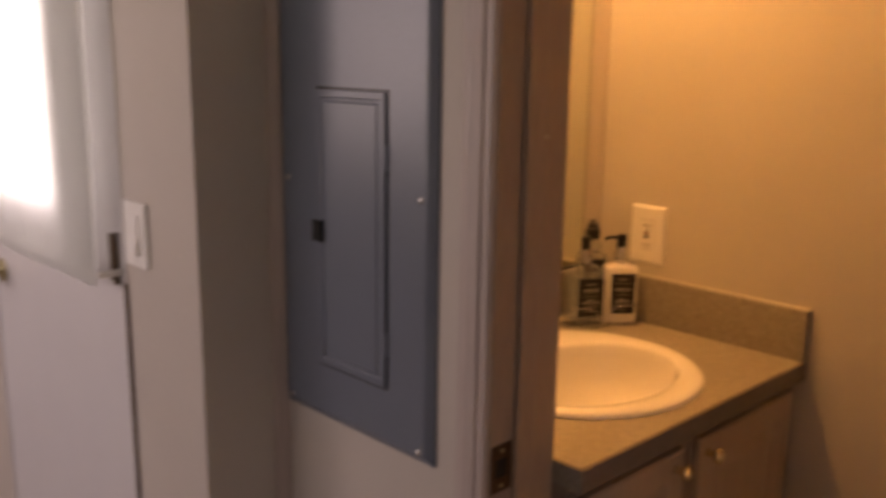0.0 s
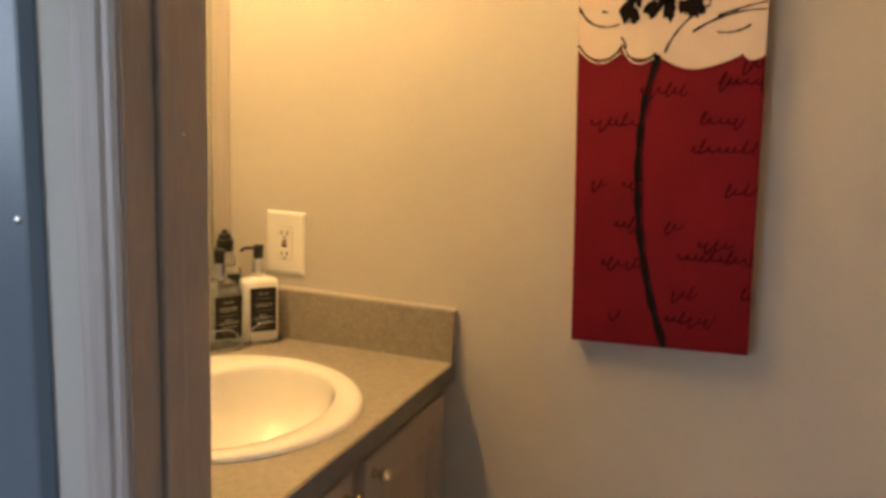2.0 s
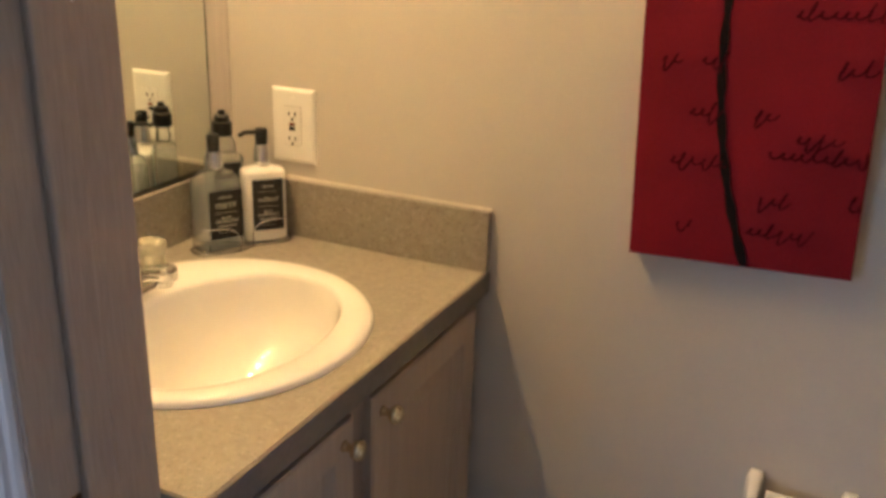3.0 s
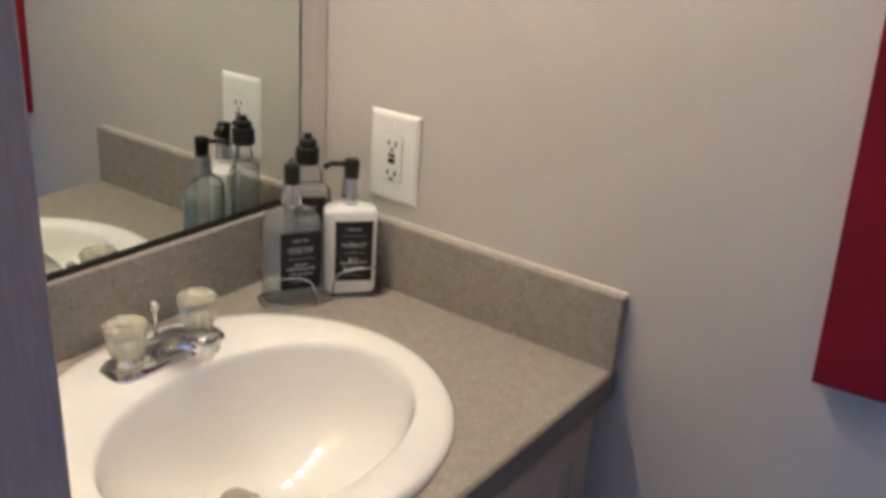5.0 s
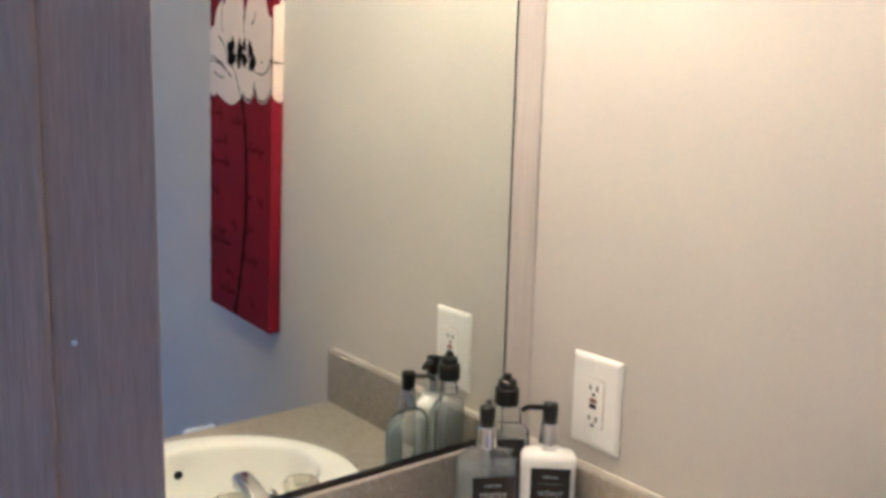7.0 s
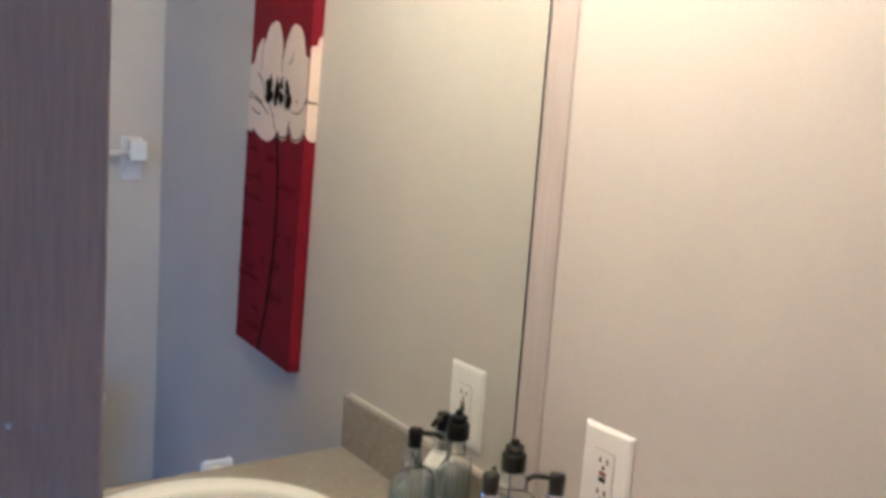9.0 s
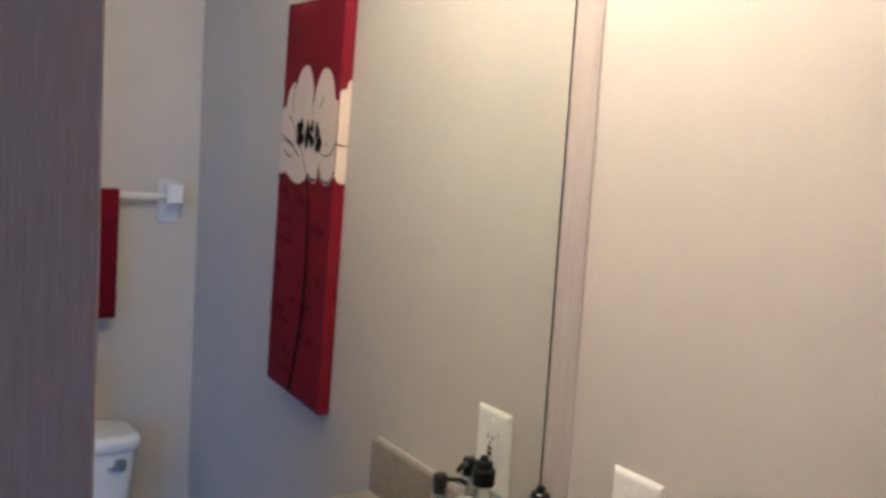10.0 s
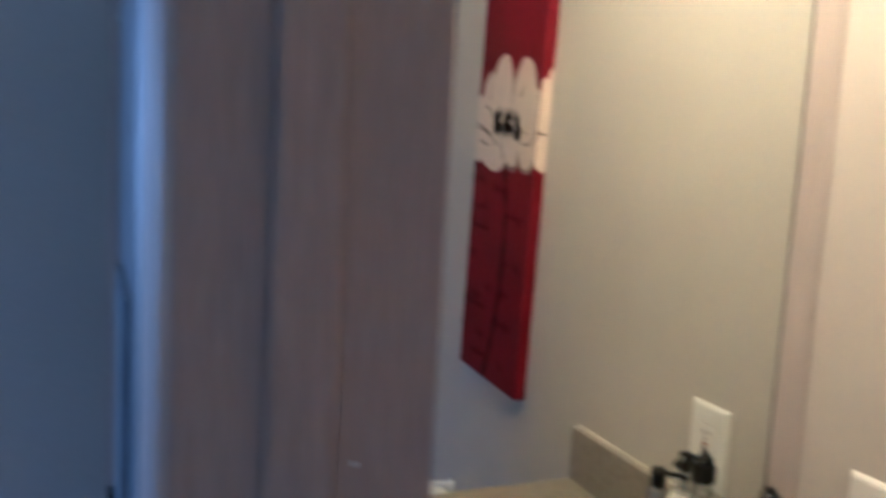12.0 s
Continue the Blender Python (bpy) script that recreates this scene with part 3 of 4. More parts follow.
def sink():
    t = thing("sink", "white oval drop-in china sink set into the countertop", "sink", at=(CX, CY, TOP))
    n = 64
    bx, by = CX - 0.001, -0.297
    ix, iy = 0.193, 0.141
    L = [oval(CX, CY, TOP + 0.001, RX, RY, n), oval(CX, CY, TOP + 0.006, RX - 0.001, RY - 0.001, n), oval(CX, CY, TOP + 0.010, RX - 0.006, RY - 0.006, n),
         oval(CX, CY - 0.004, TOP + 0.0115, RX - 0.016, RY - 0.018, n), oval(bx, by, TOP + 0.0095, ix + 0.005, iy + 0.005, n),
         oval(bx, by, TOP + 0.007, ix + 0.001, iy + 0.001, n)]
    low = TOP - 0.145
    L += [oval(bx, by, low + h, ix * r, iy * r, n) for r, h in ((0.990, 0.145), (0.975, 0.128), (0.945, 0.105), (0.900, 0.083), (0.840, 0.065), (0.76, 0.050), (0.68, 0.0385), (0.60, 0.0295), (0.50, 0.020), (0.40, 0.0128), (0.30, 0.0072), (0.20, 0.0032), (0.10, 0.0008), (0.02, 0.0))]
    bm = bmesh.new()
    rings(bm, L, False, True)
    part("bowl", bm, CHINA, t, smooth=True)
    dy, dz = by + 0.055, low + 0.009
    part("drain_ring", lathe(bmesh.new(), bx, dy, [(0.029, dz - 0.006), (0.029, dz + 0.003), (0.025, dz + 0.0045), (0.021, dz + 0.003)], 28), NICKEL, t, "dull metal drain ring", smooth=True)
    part("stopper", lathe(bmesh.new(), bx, dy, [(0.020, dz + 0.002), (0.0205, dz + 0.009), (0.017, dz + 0.0125), (0.008, dz + 0.0145), (0.001, dz + 0.015)], 24), NICKEL, t, "grey metal pop-up stopper", smooth=True)
    for dx in (-0.016, 0.016):
        bm = bmesh.new()
        yy, zz = by - iy + 0.0045, TOP - 0.030
        r = bmesh.ops.create_uvsphere(bm, u_segments=14, v_segments=8, radius=0.0075)
        bmesh.ops.scale(bm, vec=(1, 0.35, 1), verts=r["verts"])
        bmesh.ops.translate(bm, vec=(CX + dx, yy + 0.0035, zz), verts=r["verts"])
        part("overflow_hole", bm, BLACK, t, "dark overflow hole", smooth=True)


sink()


def faucet():
    fx, fy, z = CX + 0.015, -0.104, TOP + 0.003
    t = thing("faucet", "chrome centerset faucet with clear acrylic knobs", "faucet", at=(fx, fy, z))
    bm = bmesh.new()
    rings(bm, [oval(fx, fy, z + h, 0.080 - i, 0.029 - i, 32, 5) for h, i in ((-0.002, 0), (0.010, 0), (0.016, 0.004), (0.018, 0.010))])
    soft(part("base", bm, CHROME, t))
    bm = bmesh.new()
    path = [(0.018, 0.012, 0.020, 0.013), (0.000, 0.026, 0.018, 0.013), (-0.030, 0.040, 0.0155, 0.0115), (-0.056, 0.048, 0.0142, 0.011), (-0.074, 0.0505, 0.0140, 0.012), (-0.084, 0.0495, 0.0138, 0.0125), (-0.087, 0.0485, 0.0120, 0.0105)]
    loops = []
    for dy, dz, w, h in path:
        loops.append([(fx + p[0], fy + dy, z + dz + p[1]) for p in oval(0, 0, 0, w, h, 24, 4)])
    rings(bm, loops)
    part("spout", bm, CHROME, t, smooth=True)
    part("aerator", lathe(bmesh.new(), fx, fy - 0.071, [(0.0125, z + 0.045), (0.0125, z + 0.030), (0.009, z + 0.029)], 20), CHROME, t, smooth=True)
    rod = part("lift_rod", tube(bmesh.new(), [(fx, fy + 0.016, z + 0.016), (fx, fy + 0.016, z + 0.062)], 0.0027), CHROME, t)
    part("lift_knob", lathe(bmesh.new(), fx, fy + 0.016, [(0.003, z + 0.060), (0.006, z + 0.064), (0.0065, z + 0.069), (0.003, z + 0.073)], 14), CHROME, rod, smooth=True)
    for sx in (-0.052, 0.052):
        part("stem", lathe(bmesh.new(), fx + sx, fy, [(0.019, z + 0.016), (0.017, z + 0.024), (0.009, z + 0.028), (0.009, z + 0.050)], 24), CHROME, t, smooth=True)
        bm = bmesh.new()
        loops = []
        for r, h in ((0.0175, 0.027), (0.0212, 0.031), (0.0236, 0.050), (0.0256, 0.058), (0.0260, 0.0655), (0.0242, 0.0685)):
            loops.append([(fx + sx + r * (1 - 0.07 * (i % 2)) * math.cos(i * math.pi / 10), fy + r * (1 - 0.07 * (i % 2)) * math.sin(i * math.pi / 10), z + h) for i in range(20)])
        rings(bm, loops)
        bmesh.ops.bevel(bm, geom=list(bm.edges), offset=0.0009, segments=1, profile=0.5, affect="EDGES")
        k = part("handle", bm, ACRYLIC, t, "faceted clear acrylic knob")
        part("cap", lathe(bmesh.new(), fx + sx, fy, [(0.012, z + 0.0686), (0.012, z + 0.0700), (0.009, z + 0.0705)], 20), ACRYLIC, k, "pale cap")


faucet()

# mirror: one sheet of silvered glass standing on the backsplash
MIR_X0, MIR_X1, MIR_Z0, MIR_Z1 = WALL_IN + 0.012, -0.0295, TOP + SPLASH + 0.003, 1.93
mr = thing("mirror", "frameless wall mirror standing on the backsplash", "mirror", at=((MIR_X0 + MIR_X1) / 2, 0, MIR_Z0))
part("backing", B(MIR_X0, MIR_X1, -0.0030, -0.0004, MIR_Z0, MIR_Z1), BLACK, mr, "dark mirror edge")
part("silver", B(MIR_X0 + 0.0016, MIR_X1 - 0.0038, -0.0042, -0.0030, MIR_Z0 + 0.003, MIR_Z1 - 0.002), MIRROR, mr)
bm = bmesh.new()
rings(bm, [[(x, -0.0005, MIR_Z0 - 0.0025), (x, -0.008, MIR_Z0 - 0.0025), (x, -0.008, MIR_Z0 + 0.0035), (x, -0.0062, MIR_Z0 + 0.0035), (x, -0.0062, MIR_Z0 - 0.0008), (x, -0.0005, MIR_Z0 - 0.0008)] for x in (MIR_X0, MIR_X1)])
part("bottom_channel", bm, DARK, mr, "thin dark channel under the glass")

# vanity light over the mirror
vl = thing("vanity_light", "chrome vanity light bar with four warm globe bulbs", "wall light", at=(-0.40, 0, 2.12))
part("bar", B(-0.695, -0.065, -0.030, -0.0005, 2.12, 2.22, 0.004), CHROME, vl)
for i in range(4):
    bx = -0.625 + 0.163 * i
    s = part("socket", tube(bmesh.new(), [(bx, -0.030, 2.17), (bx, -0.052, 2.17)], 0.020, 16), CHROME, vl)
    bm = bmesh.new()
    r = bmesh.ops.create_uvsphere(bm, u_segments=20, v_segments=12, radius=0.030)
    bmesh.ops.translate(bm, vec=(bx, -0.076, 2.17), verts=r["verts"])
    part("bulb", bm, BULB, vl, "lit warm globe bulb", smooth=True)


# ---- outlet ----
def outlet():
    y1, y0, z1 = -0.1174, -0.1174 - 0.0864, 1.163
    z0 = z1 - 0.1303
    yc, zc = (y0 + y1) / 2, (z0 + z1) / 2
    t = thing("outlet", "white safety outlet with oversized wall plate above the backsplash", "power outlet", at=(0, yc, z0))
    bm = bmesh.new()
    rings(bm, [[(-d, y0 + i, z0 + i), (-d, y1 - i, z0 + i), (-d, y1 - i, z1 - i), (-d, y0 + i, z1 - i)] for d, i in ((0.0002, 0), (0.003, 0), (0.0062, 0.004), (0.007, 0.008))])
    part("plate", bm, PLASTIC, t)
    # grey plate whose rim paints the shadow of the seam
    part("insert_gap", B(-0.0074, -0.0068, yc - 0.0174, yc + 0.0174, zc - 0.0344, zc + 0.0344), SHADE, t, "thin grey rim painting the shadow round the insert")
    part("insert", B(-0.0092, -0.0070, yc - 0.0165, yc + 0.0165, zc - 0.0335, zc + 0.0335, 0.001), PLASTIC, t)
    for s in (1, -1):
        for dy, h in ((-0.0062, 0.0075), (0.0062, 0.0065)):
            part("slot", B(-0.0097, -0.0090, yc + dy - 0.0014, yc + dy + 0.0014, zc + s * 0.0215 - h / 2, zc + s * 0.0215 + h / 2), BLACK, t, "dark blade slot")
        part("ground_slot", tube(bmesh.new(), [(-0.0097, yc, zc + s * 0.0215 - 0.0095), (-0.0090, yc, zc + s * 0.0215 - 0.0095)], 0.0026), BLACK, t, "dark ground hole")
        part("screw", tube(bmesh.new(), [(-0.0080, yc, zc + s * 0.049), (-0.0066, yc, zc + s * 0.049)], 0.0030), PLASTIC, t)
    part("test_button", B(-0.0108, -0.0090, yc - 0.0058, yc + 0.0058, zc - 0.0072, zc - 0.0010, 0.0008), BLACK, t, "black test button")
    part("reset_button", B(-0.0108, -0.0090, yc - 0.0058, yc + 0.0058, zc + 0.0010, zc + 0.0068, 0.0008), RED_PLASTIC, t, "red reset button")


outlet()


# ---- canvas ----
PY0, PY1, PZ0, PZ1, PT = -1.074, -0.768, 0.984, 1.869, 0.028


def canvas():
    t = thing("canvas_painting", "red canvas painting of a white poppy with script", "painting", at=(0, PY1, PZ0))
    part("canvas", B(-PT, -0.001, PY0, PY1, PZ0, PZ1, 0.001), CANVAS_RED, t)
    W_, H_ = PY1 - PY0, PZ1 - PZ0
    rng = random.Random(4)
    fx = -PT - 0.0004

    def P(u, v, k=0):
        """u from the edge near the mirror, v up; both in metres; u under 0 folds round the edge."""
        if u < 0:
            return (-PT - u, PY1 + 0.0003 + 0.00008 * k, PZ0 + v)
        return (fx - 0.00008 * k, PY1 - u, PZ0 + v)

    def blob(u0, v0, ru, rv, tilt, k, lumps=0.05, name="petal", paint=CANVAS_CREAM, label="cream painted petal"):
        """A painted petal: a lumpy, tilted oval, trimmed at the canvas edges."""
        ca, sa = math.cos(radians(tilt)), math.sin(radians(tilt))
        ph = rng.uniform(0, 6)
        bm = bmesh.new()
        vs = []
        for i in range(40):
            a = 2 * math.pi * i / 40
            r = 1 + lumps * (math.sin(3 * a + ph) * 0.6 + math.sin(7 * a + 2 * ph) * 0.4)
            p, q = ru * r * math.cos(a), rv * r * math.sin(a)
            vs.append(bm.verts.new(P(min(max(u0 + p * ca - q * sa, 0.0008), W_ - 0.0008), v0 + p * sa + q * ca, k)))
        bm.faces.new(vs)
        bmesh.ops.triangulate(bm, faces=bm.faces)
        part(name, bm, paint, t, label)

    def edge_blob(c0, v0, rc, rv, k):
        """The part of a petal that folds round onto the canvas side."""
        bm = bmesh.new()
        vs = []
        for i in range(32):
            a = 2 * math.pi * i / 32
            vs.append(bm.verts.new(P(-min(max(c0 + rc * math.cos(a), 0.001), PT - 0.002), v0 + rv * math.sin(a), k)))
        bm.faces.new(vs)
        bmesh.ops.triangulate(bm, faces=bm.faces)
        part("petal", bm, CANVAS_CREAM, t, "cream petal on the canvas side")

    def stroke(name, pts, w0, w1, k, material):
        """A brush stroke as a flat tapered ribbon."""
        bm = bmesh.new()
        rows = []
        m = len(pts)
        for i, (u, v) in enumerate(pts):
            a, b = pts[max(i - 1, 0)], pts[min(i + 1, m - 1)]
            d = Vector((b[0] - a[0], b[1] - a[1]))
            d = d.normalized() if d.length > 1e-7 else Vector((1, 0))
            w = (w0 + (w1 - w0) * i / (m - 1)) / 2 * (1 + 0.25 * math.sin(i * 1.7))
            rows.append((bm.verts.new(P(u - d.y * w, v + d.x * w, k)), bm.verts.new(P(u + d.y * w, v - d.x * w, k))))
        for a, b in zip(rows, rows[1:]):
            bm.faces.new((a[0], a[1], b[1], b[0]))
        return part(name, bm, material, t)

    petals = ((0.250, 0.632, 0.036, 0.076, 6), (0.182, 0.655, 0.052, 0.092, 2), (0.070, 0.650, 0.056, 0.087, -3), (0.290, 0.575, 0.040, 0.078, 0), (0.140, 0.606, 0.105, 0.060, 0), (0.240, 0.585, 0.062, 0.055, 8),
              (0.015, 0.600, 0.045, 0.075, 0), (0.036, 0.556, 0.046, 0.056, 0), (0.105, 0.562, 0.040, 0.062, 0), (0.212, 0.548, 0.092, 0.062, 12))
    for i, p in enumerate(petals):
        blob(*p, 1 + i, lumps=0.035)
    for i, p in enumerate(((0.012, 0.602, 0.032, 0.094), (0.018, 0.540, 0.022, 0.040), (0.024, 0.676, 0.010, 0.040))):
        edge_blob(*p, 1 + i)

    def curve(a, b, bow, n=14):
        """Points from a to b, bowed sideways."""
        out = []
        for i in range(n):
            f = i / (n - 1)
            w = bow * 4 * f * (1 - f)
            out.append((a[0] + (b[0] - a[0]) * f - (b[1] - a[1]) * w, a[1] + (b[1] - a[1]) * f + (b[0] - a[0]) * w))
        return out
    lines = (((0.000, 0.588), (0.070, 0.558), -0.22), ((0.146, 0.510), (0.217, 0.586), 0.10), ((0.190, 0.543), (0.304, 0.576), 0.08), ((0.228, 0.567), (0.304, 0.588), 0.02), ((0.073, 0.536), (0.082, 0.518), 0.10),
             ((0.258, 0.630), (0.214, 0.588), -0.12), ((0.234, 0.704), (0.238, 0.640), 0.06), ((0.123, 0.692), (0.127, 0.636), 0.08), ((0.094, 0.655), (0.074, 0.682), 0.15), ((0.280, 0.552), (0.228, 0.542), 0.10), ((0.040, 0.580), (0.050, 0.577), 0.0))
    for i, (a, b, bow) in enumerate(lines):
        stroke("petal_line", curve(a, b, bow), 0.0040, 0.0022, 16 + i % 3, PAINT_BLACK)
    stroke("petal_line", [(-f * (PT - 0.003), 0.581 - 0.002 * f) for f in (0.05, 0.3, 0.6, 1.0)], 0.004, 0.003, 16, PAINT_BLACK)
    for a, b, bow in (((0.001, 0.520), (0.073, 0.512), -0.30), ((0.076, 0.520), (0.132, 0.505), -0.34)):
        stroke("petal_shadow_line", curve((a[0], a[1] + 0.004), (b[0], b[1] + 0.004), bow), 0.0040, 0.0030, 19, PAINT_BLACK)
        stroke("pale_outline", curve(a, b, bow), 0.0026, 0.0020, 20, CANVAS_CREAM)
    # dark stamens in three upright clumps
    for j, (cu, cv, wide) in enumerate(((0.084, 0.583, 0.011), (0.134, 0.590, 0.013), (0.186, 0.593, 0.011))):
        for i in range(15):
            u, v = cu + rng.uniform(-1.5, 1.5) * wide, cv + rng.uniform(-0.015, 0.026)
            blob(u, v, rng.uniform(0.005, 0.009), rng.uniform(0.009, 0.016), rng.uniform(-20, 20), 21 + (i + j) % 8, 0.25, "stamen", PAINT_BLACK, "")
    # stem
    stem = []
    for i in range(33):
        f = i / 32
        stem.append((0.1085 + 0.148 * (f - 0.38) ** 2 + 0.006 * max(0, 1 - f / 0.15), 0.505 * (1 - f) + 0.002))
    stroke("stem", stem, 0.0100, 0.0120, 30, PAINT_BLACK)
    # looping script that cannot be read, as rows of faint wavy brush marks
    rows = [(0.023, 0.39, 0.087), (0.206, 0.394, 0.068), (0.193, 0.347, 0.107), (0.026, 0.284, 0.027), (0.079, 0.284, 0.036), (0.252, 0.277, 0.05), (0.069, 0.214, 0.049), (0.156, 0.213, 0.032), (0.211, 0.185, 0.058), (0.048, 0.144, 0.079), (0.178, 0.162, 0.138), (0.172, 0.097, 0.041), (0.284, 0.099, 0.03), (0.064, 0.049, 0.024), (0.161, 0.051, 0.083), (0.232, 0.458, 0.08), (0.105, 0.444, 0.08), (0.271, 0.486, 0.039)]
    for u0, v0, ln in rows:
        n = max(24, int(ln / 0.0009))
        ph = rng.uniform(0, 6)
        tall = {max(2, int(n * rng.random())) for _ in range(1 + int(ln / 0.035))}
        pts = []
        for i in range(n):
            a = i * 0.42 + 0.9 * math.sin(i * 0.11 + ph)
            g = max(0.0, 1 - min(abs(i - j) for j in tall) / 7)
            h = (0.0045 + 0.013 * g) * math.sin(a) + 0.004
            pts.append((min(max(u0 + ln * i / n + 0.0030 * math.cos(a) + 0.45 * h, 0.004), W_ - 0.004), v0 + h))
        stroke("script_line", pts, 0.0034, 0.0022, 31, PAINT_FAINT)
    t.rotation_euler = (radians(-2.6), 0, 0)   # hangs a little askew


canvas()


# ---- bottles in the corner ----
def bottle(name, label, x, y, w, d, h, turn, body_mat, liquid, spout=2.4, off=0.0, locked=False):
    """Flat-shouldered pump bottle; turn in radians points its label."""
    t = thing(name, label, "soap bottle", "pump bottles in the caddy", at=(x, y, TOP))
    z = TOP + 0.006

    def sec(s, zz, p=4.0):
        return oval(x, y, zz, w * s, d * s, 36, p, turn)
    bm = bmesh.new()
    if locked:      # square shoulder under a wide clear neck
        shoulder = [sec(1, z + h * 0.77), sec(0.97, z + h * 0.795), sec(0.86, z + h * 0.815), sec(0.70, z + h * 0.825, 2.6), sec(0.66, z + h * 0.84, 2.2), sec(0.64, z + h * 0.93, 2.2), sec(0.56, z + h * 0.965, 2.2)]
    elif body_mat is LOTION:    # square shoulder
        shoulder = [sec(1, z + h * 0.88), sec(0.985, z + h * 0.915), sec(0.92, z + h * 0.945), sec(0.78, z + h * 0.96), sec(0.50, z + h * 0.985, 2.6)]
    else:           # arched shoulder
        shoulder = [sec(1, z + h * 0.72), sec(0.985, z + h * 0.79), sec(0.93, z + h * 0.86), sec(0.82, z + h * 0.915, 3.4), sec(0.64, z + h * 0.955, 3.0), sec(0.46, z + h * 0.980, 2.4)]
    rings(bm, [sec(0.92, z), sec(1, z + 0.004), *shoulder, oval(x, y, z + h, 0.0125, 0.0125, 36, 2, turn), oval(x, y, z + h + 0.010, 0.0125, 0.0125, 36, 2, turn)])
    soft(part("bottle", bm, body_mat, t), 50)
    if liquid:
        bm = bmesh.new()
        rings(bm, [sec(0.80, z + 0.014), sec(0.92, z + 0.018), sec(0.92, z + h * liquid)])
        soft(part("liquid", bm, SOAP, t, "clear liquid soap"), 50)
    # label panel with pale lines that cannot be read
    ca, sa = math.cos(turn), math.sin(turn)

    def place(u, off, zz):
        return (x + u * ca + (d + off) * sa, y + u * sa - (d + off) * ca, zz)

    def plate(u0, u1, z0, z1, o0, o1):
        b = bmesh.new()
        rings(b, [[place(u0, o, z0), place(u1, o, z0), place(u1, o, z1), place(u0, o, z1)] for o in (o0, o1)])
        return b
    top = 0.76 if not body_mat is LOTION else 0.84
    lab = part("label", plate(-w * (0.70 - off), w * (0.70 + off), z + h * 0.16, z + h * top, 0.0002, 0.0012), LABEL, t, "charcoal paper label")
    part("label_back", plate(-w * (0.69 - off), w * (0.69 + off), z + h * 0.165, z + h * (top - 0.01), -0.0012, -0.0002), LABEL_PALE, t, "pale back of the label")
    rng = random.Random(int(x * 1e4))
    for zz, f, hh in ((top - 0.10, 0.30, 0.030), (top - 0.165, 0.45, 0.010), (0.575, 0.46, 0.028), (0.545, 0.40, 0.026), (0.48, 0.44, 0.010), (0.40, 0.22, 0.035), (0.355, 0.48, 0.045), (0.305, 0.40, 0.030), (0.225, 0.36, 0.012)):
        u = -f
        while u < f - 0.04:
            wd = rng.uniform(0.05, 0.17)
            dz = rng.uniform(-0.006, 0.006)
            part("label_mark", plate(w * (off + u), w * (off + min(u + wd, f)), z + h * (zz + dz), z + h * (zz + dz + hh * rng.uniform(0.6, 1.0)), 0.0012, 0.0016), LABEL_INK, lab)
            u += wd + rng.uniform(0.025, 0.05)
    zn = z + h + (0.016 if body_mat is LOTION else 0.010)
    if locked:
        soft(part("collar", lathe(bmesh.new(), x, y, [(0.0165, zn - 0.008), (0.0172, zn - 0.006), (0.0168, zn + 0.014), (0.0150, zn + 0.016), (0.012, zn + 0.0165)], 24), BLACK, t, "black screw collar"))
        soft(part("pump_head", lathe(bmesh.new(), x, y, [(0.012, zn + 0.016), (0.0130, zn + 0.018), (0.0128, zn + 0.025), (0.0105, zn + 0.027), (0.0055, zn + 0.0275), (0.0062, zn + 0.030), (0.0058, zn + 0.034), (0.003, zn + 0.035)], 20), BLACK, t, "black pump head pressed down"))
        dx, dy = math.cos(spout), math.sin(spout)
        part("nozzle", tube(bmesh.new(), [(x, y, zn + 0.022), (x + 0.016 * dx, y + 0.016 * dy, zn + 0.022)], 0.0042, 10), BLACK, t, "black pump nozzle", smooth=True)
        return t
    part("collar", lathe(bmesh.new(), x, y, [(0.0135, zn - 0.010), (0.0140, zn - 0.008), (0.0120, zn + 0.018), (0.0110, zn + 0.020)], 24), CHROME if body_mat is not LOTION else STEEL, t, "silver collar", smooth=False)
    part("pump_head", lathe(bmesh.new(), x, y, [(0.006, zn + 0.018), (0.0105, zn + 0.0210), (0.0110, zn + 0.043), (0.0095, zn + 0.047), (0.004, zn + 0.048)], 20), BLACK, t, "black pump head", smooth=True)
    dx, dy = math.cos(spout), math.sin(spout)
    part("nozzle", tube(bmesh.new(), [(x, y, zn + 0.040), (x + 0.030 * dx, y + 0.030 * dy, zn + 0.042), (x + 0.040 * dx, y + 0.040 * dy, zn + 0.037)], 0.0038, 10), BLACK, t, "black pump nozzle", smooth=True)
    return t


SOAP_AT, LOTION_AT = (-0.141, -0.094), (-0.064, -0.134)
bottle("soap_bottle", "clear hand soap bottle with charcoal label and black pump", *SOAP_AT, 0.041, 0.024, 0.138, radians(-30), CLEAR, 0.80, spout=0.8, off=0.16)
bottle("lotion_bottle", "white lotion bottle with charcoal label and black pump", *LOTION_AT, 0.038, 0.022, 0.133, radians(-42), LOTION, 0, spout=2.6, off=0.08)
bottle("soap_bottle", "clear soap bottle with locked black pump behind the others", -0.084, -0.069, 0.033, 0.020, 0.178, radians(-36), CLEAR, 0.74, spout=-2.2, locked=True)


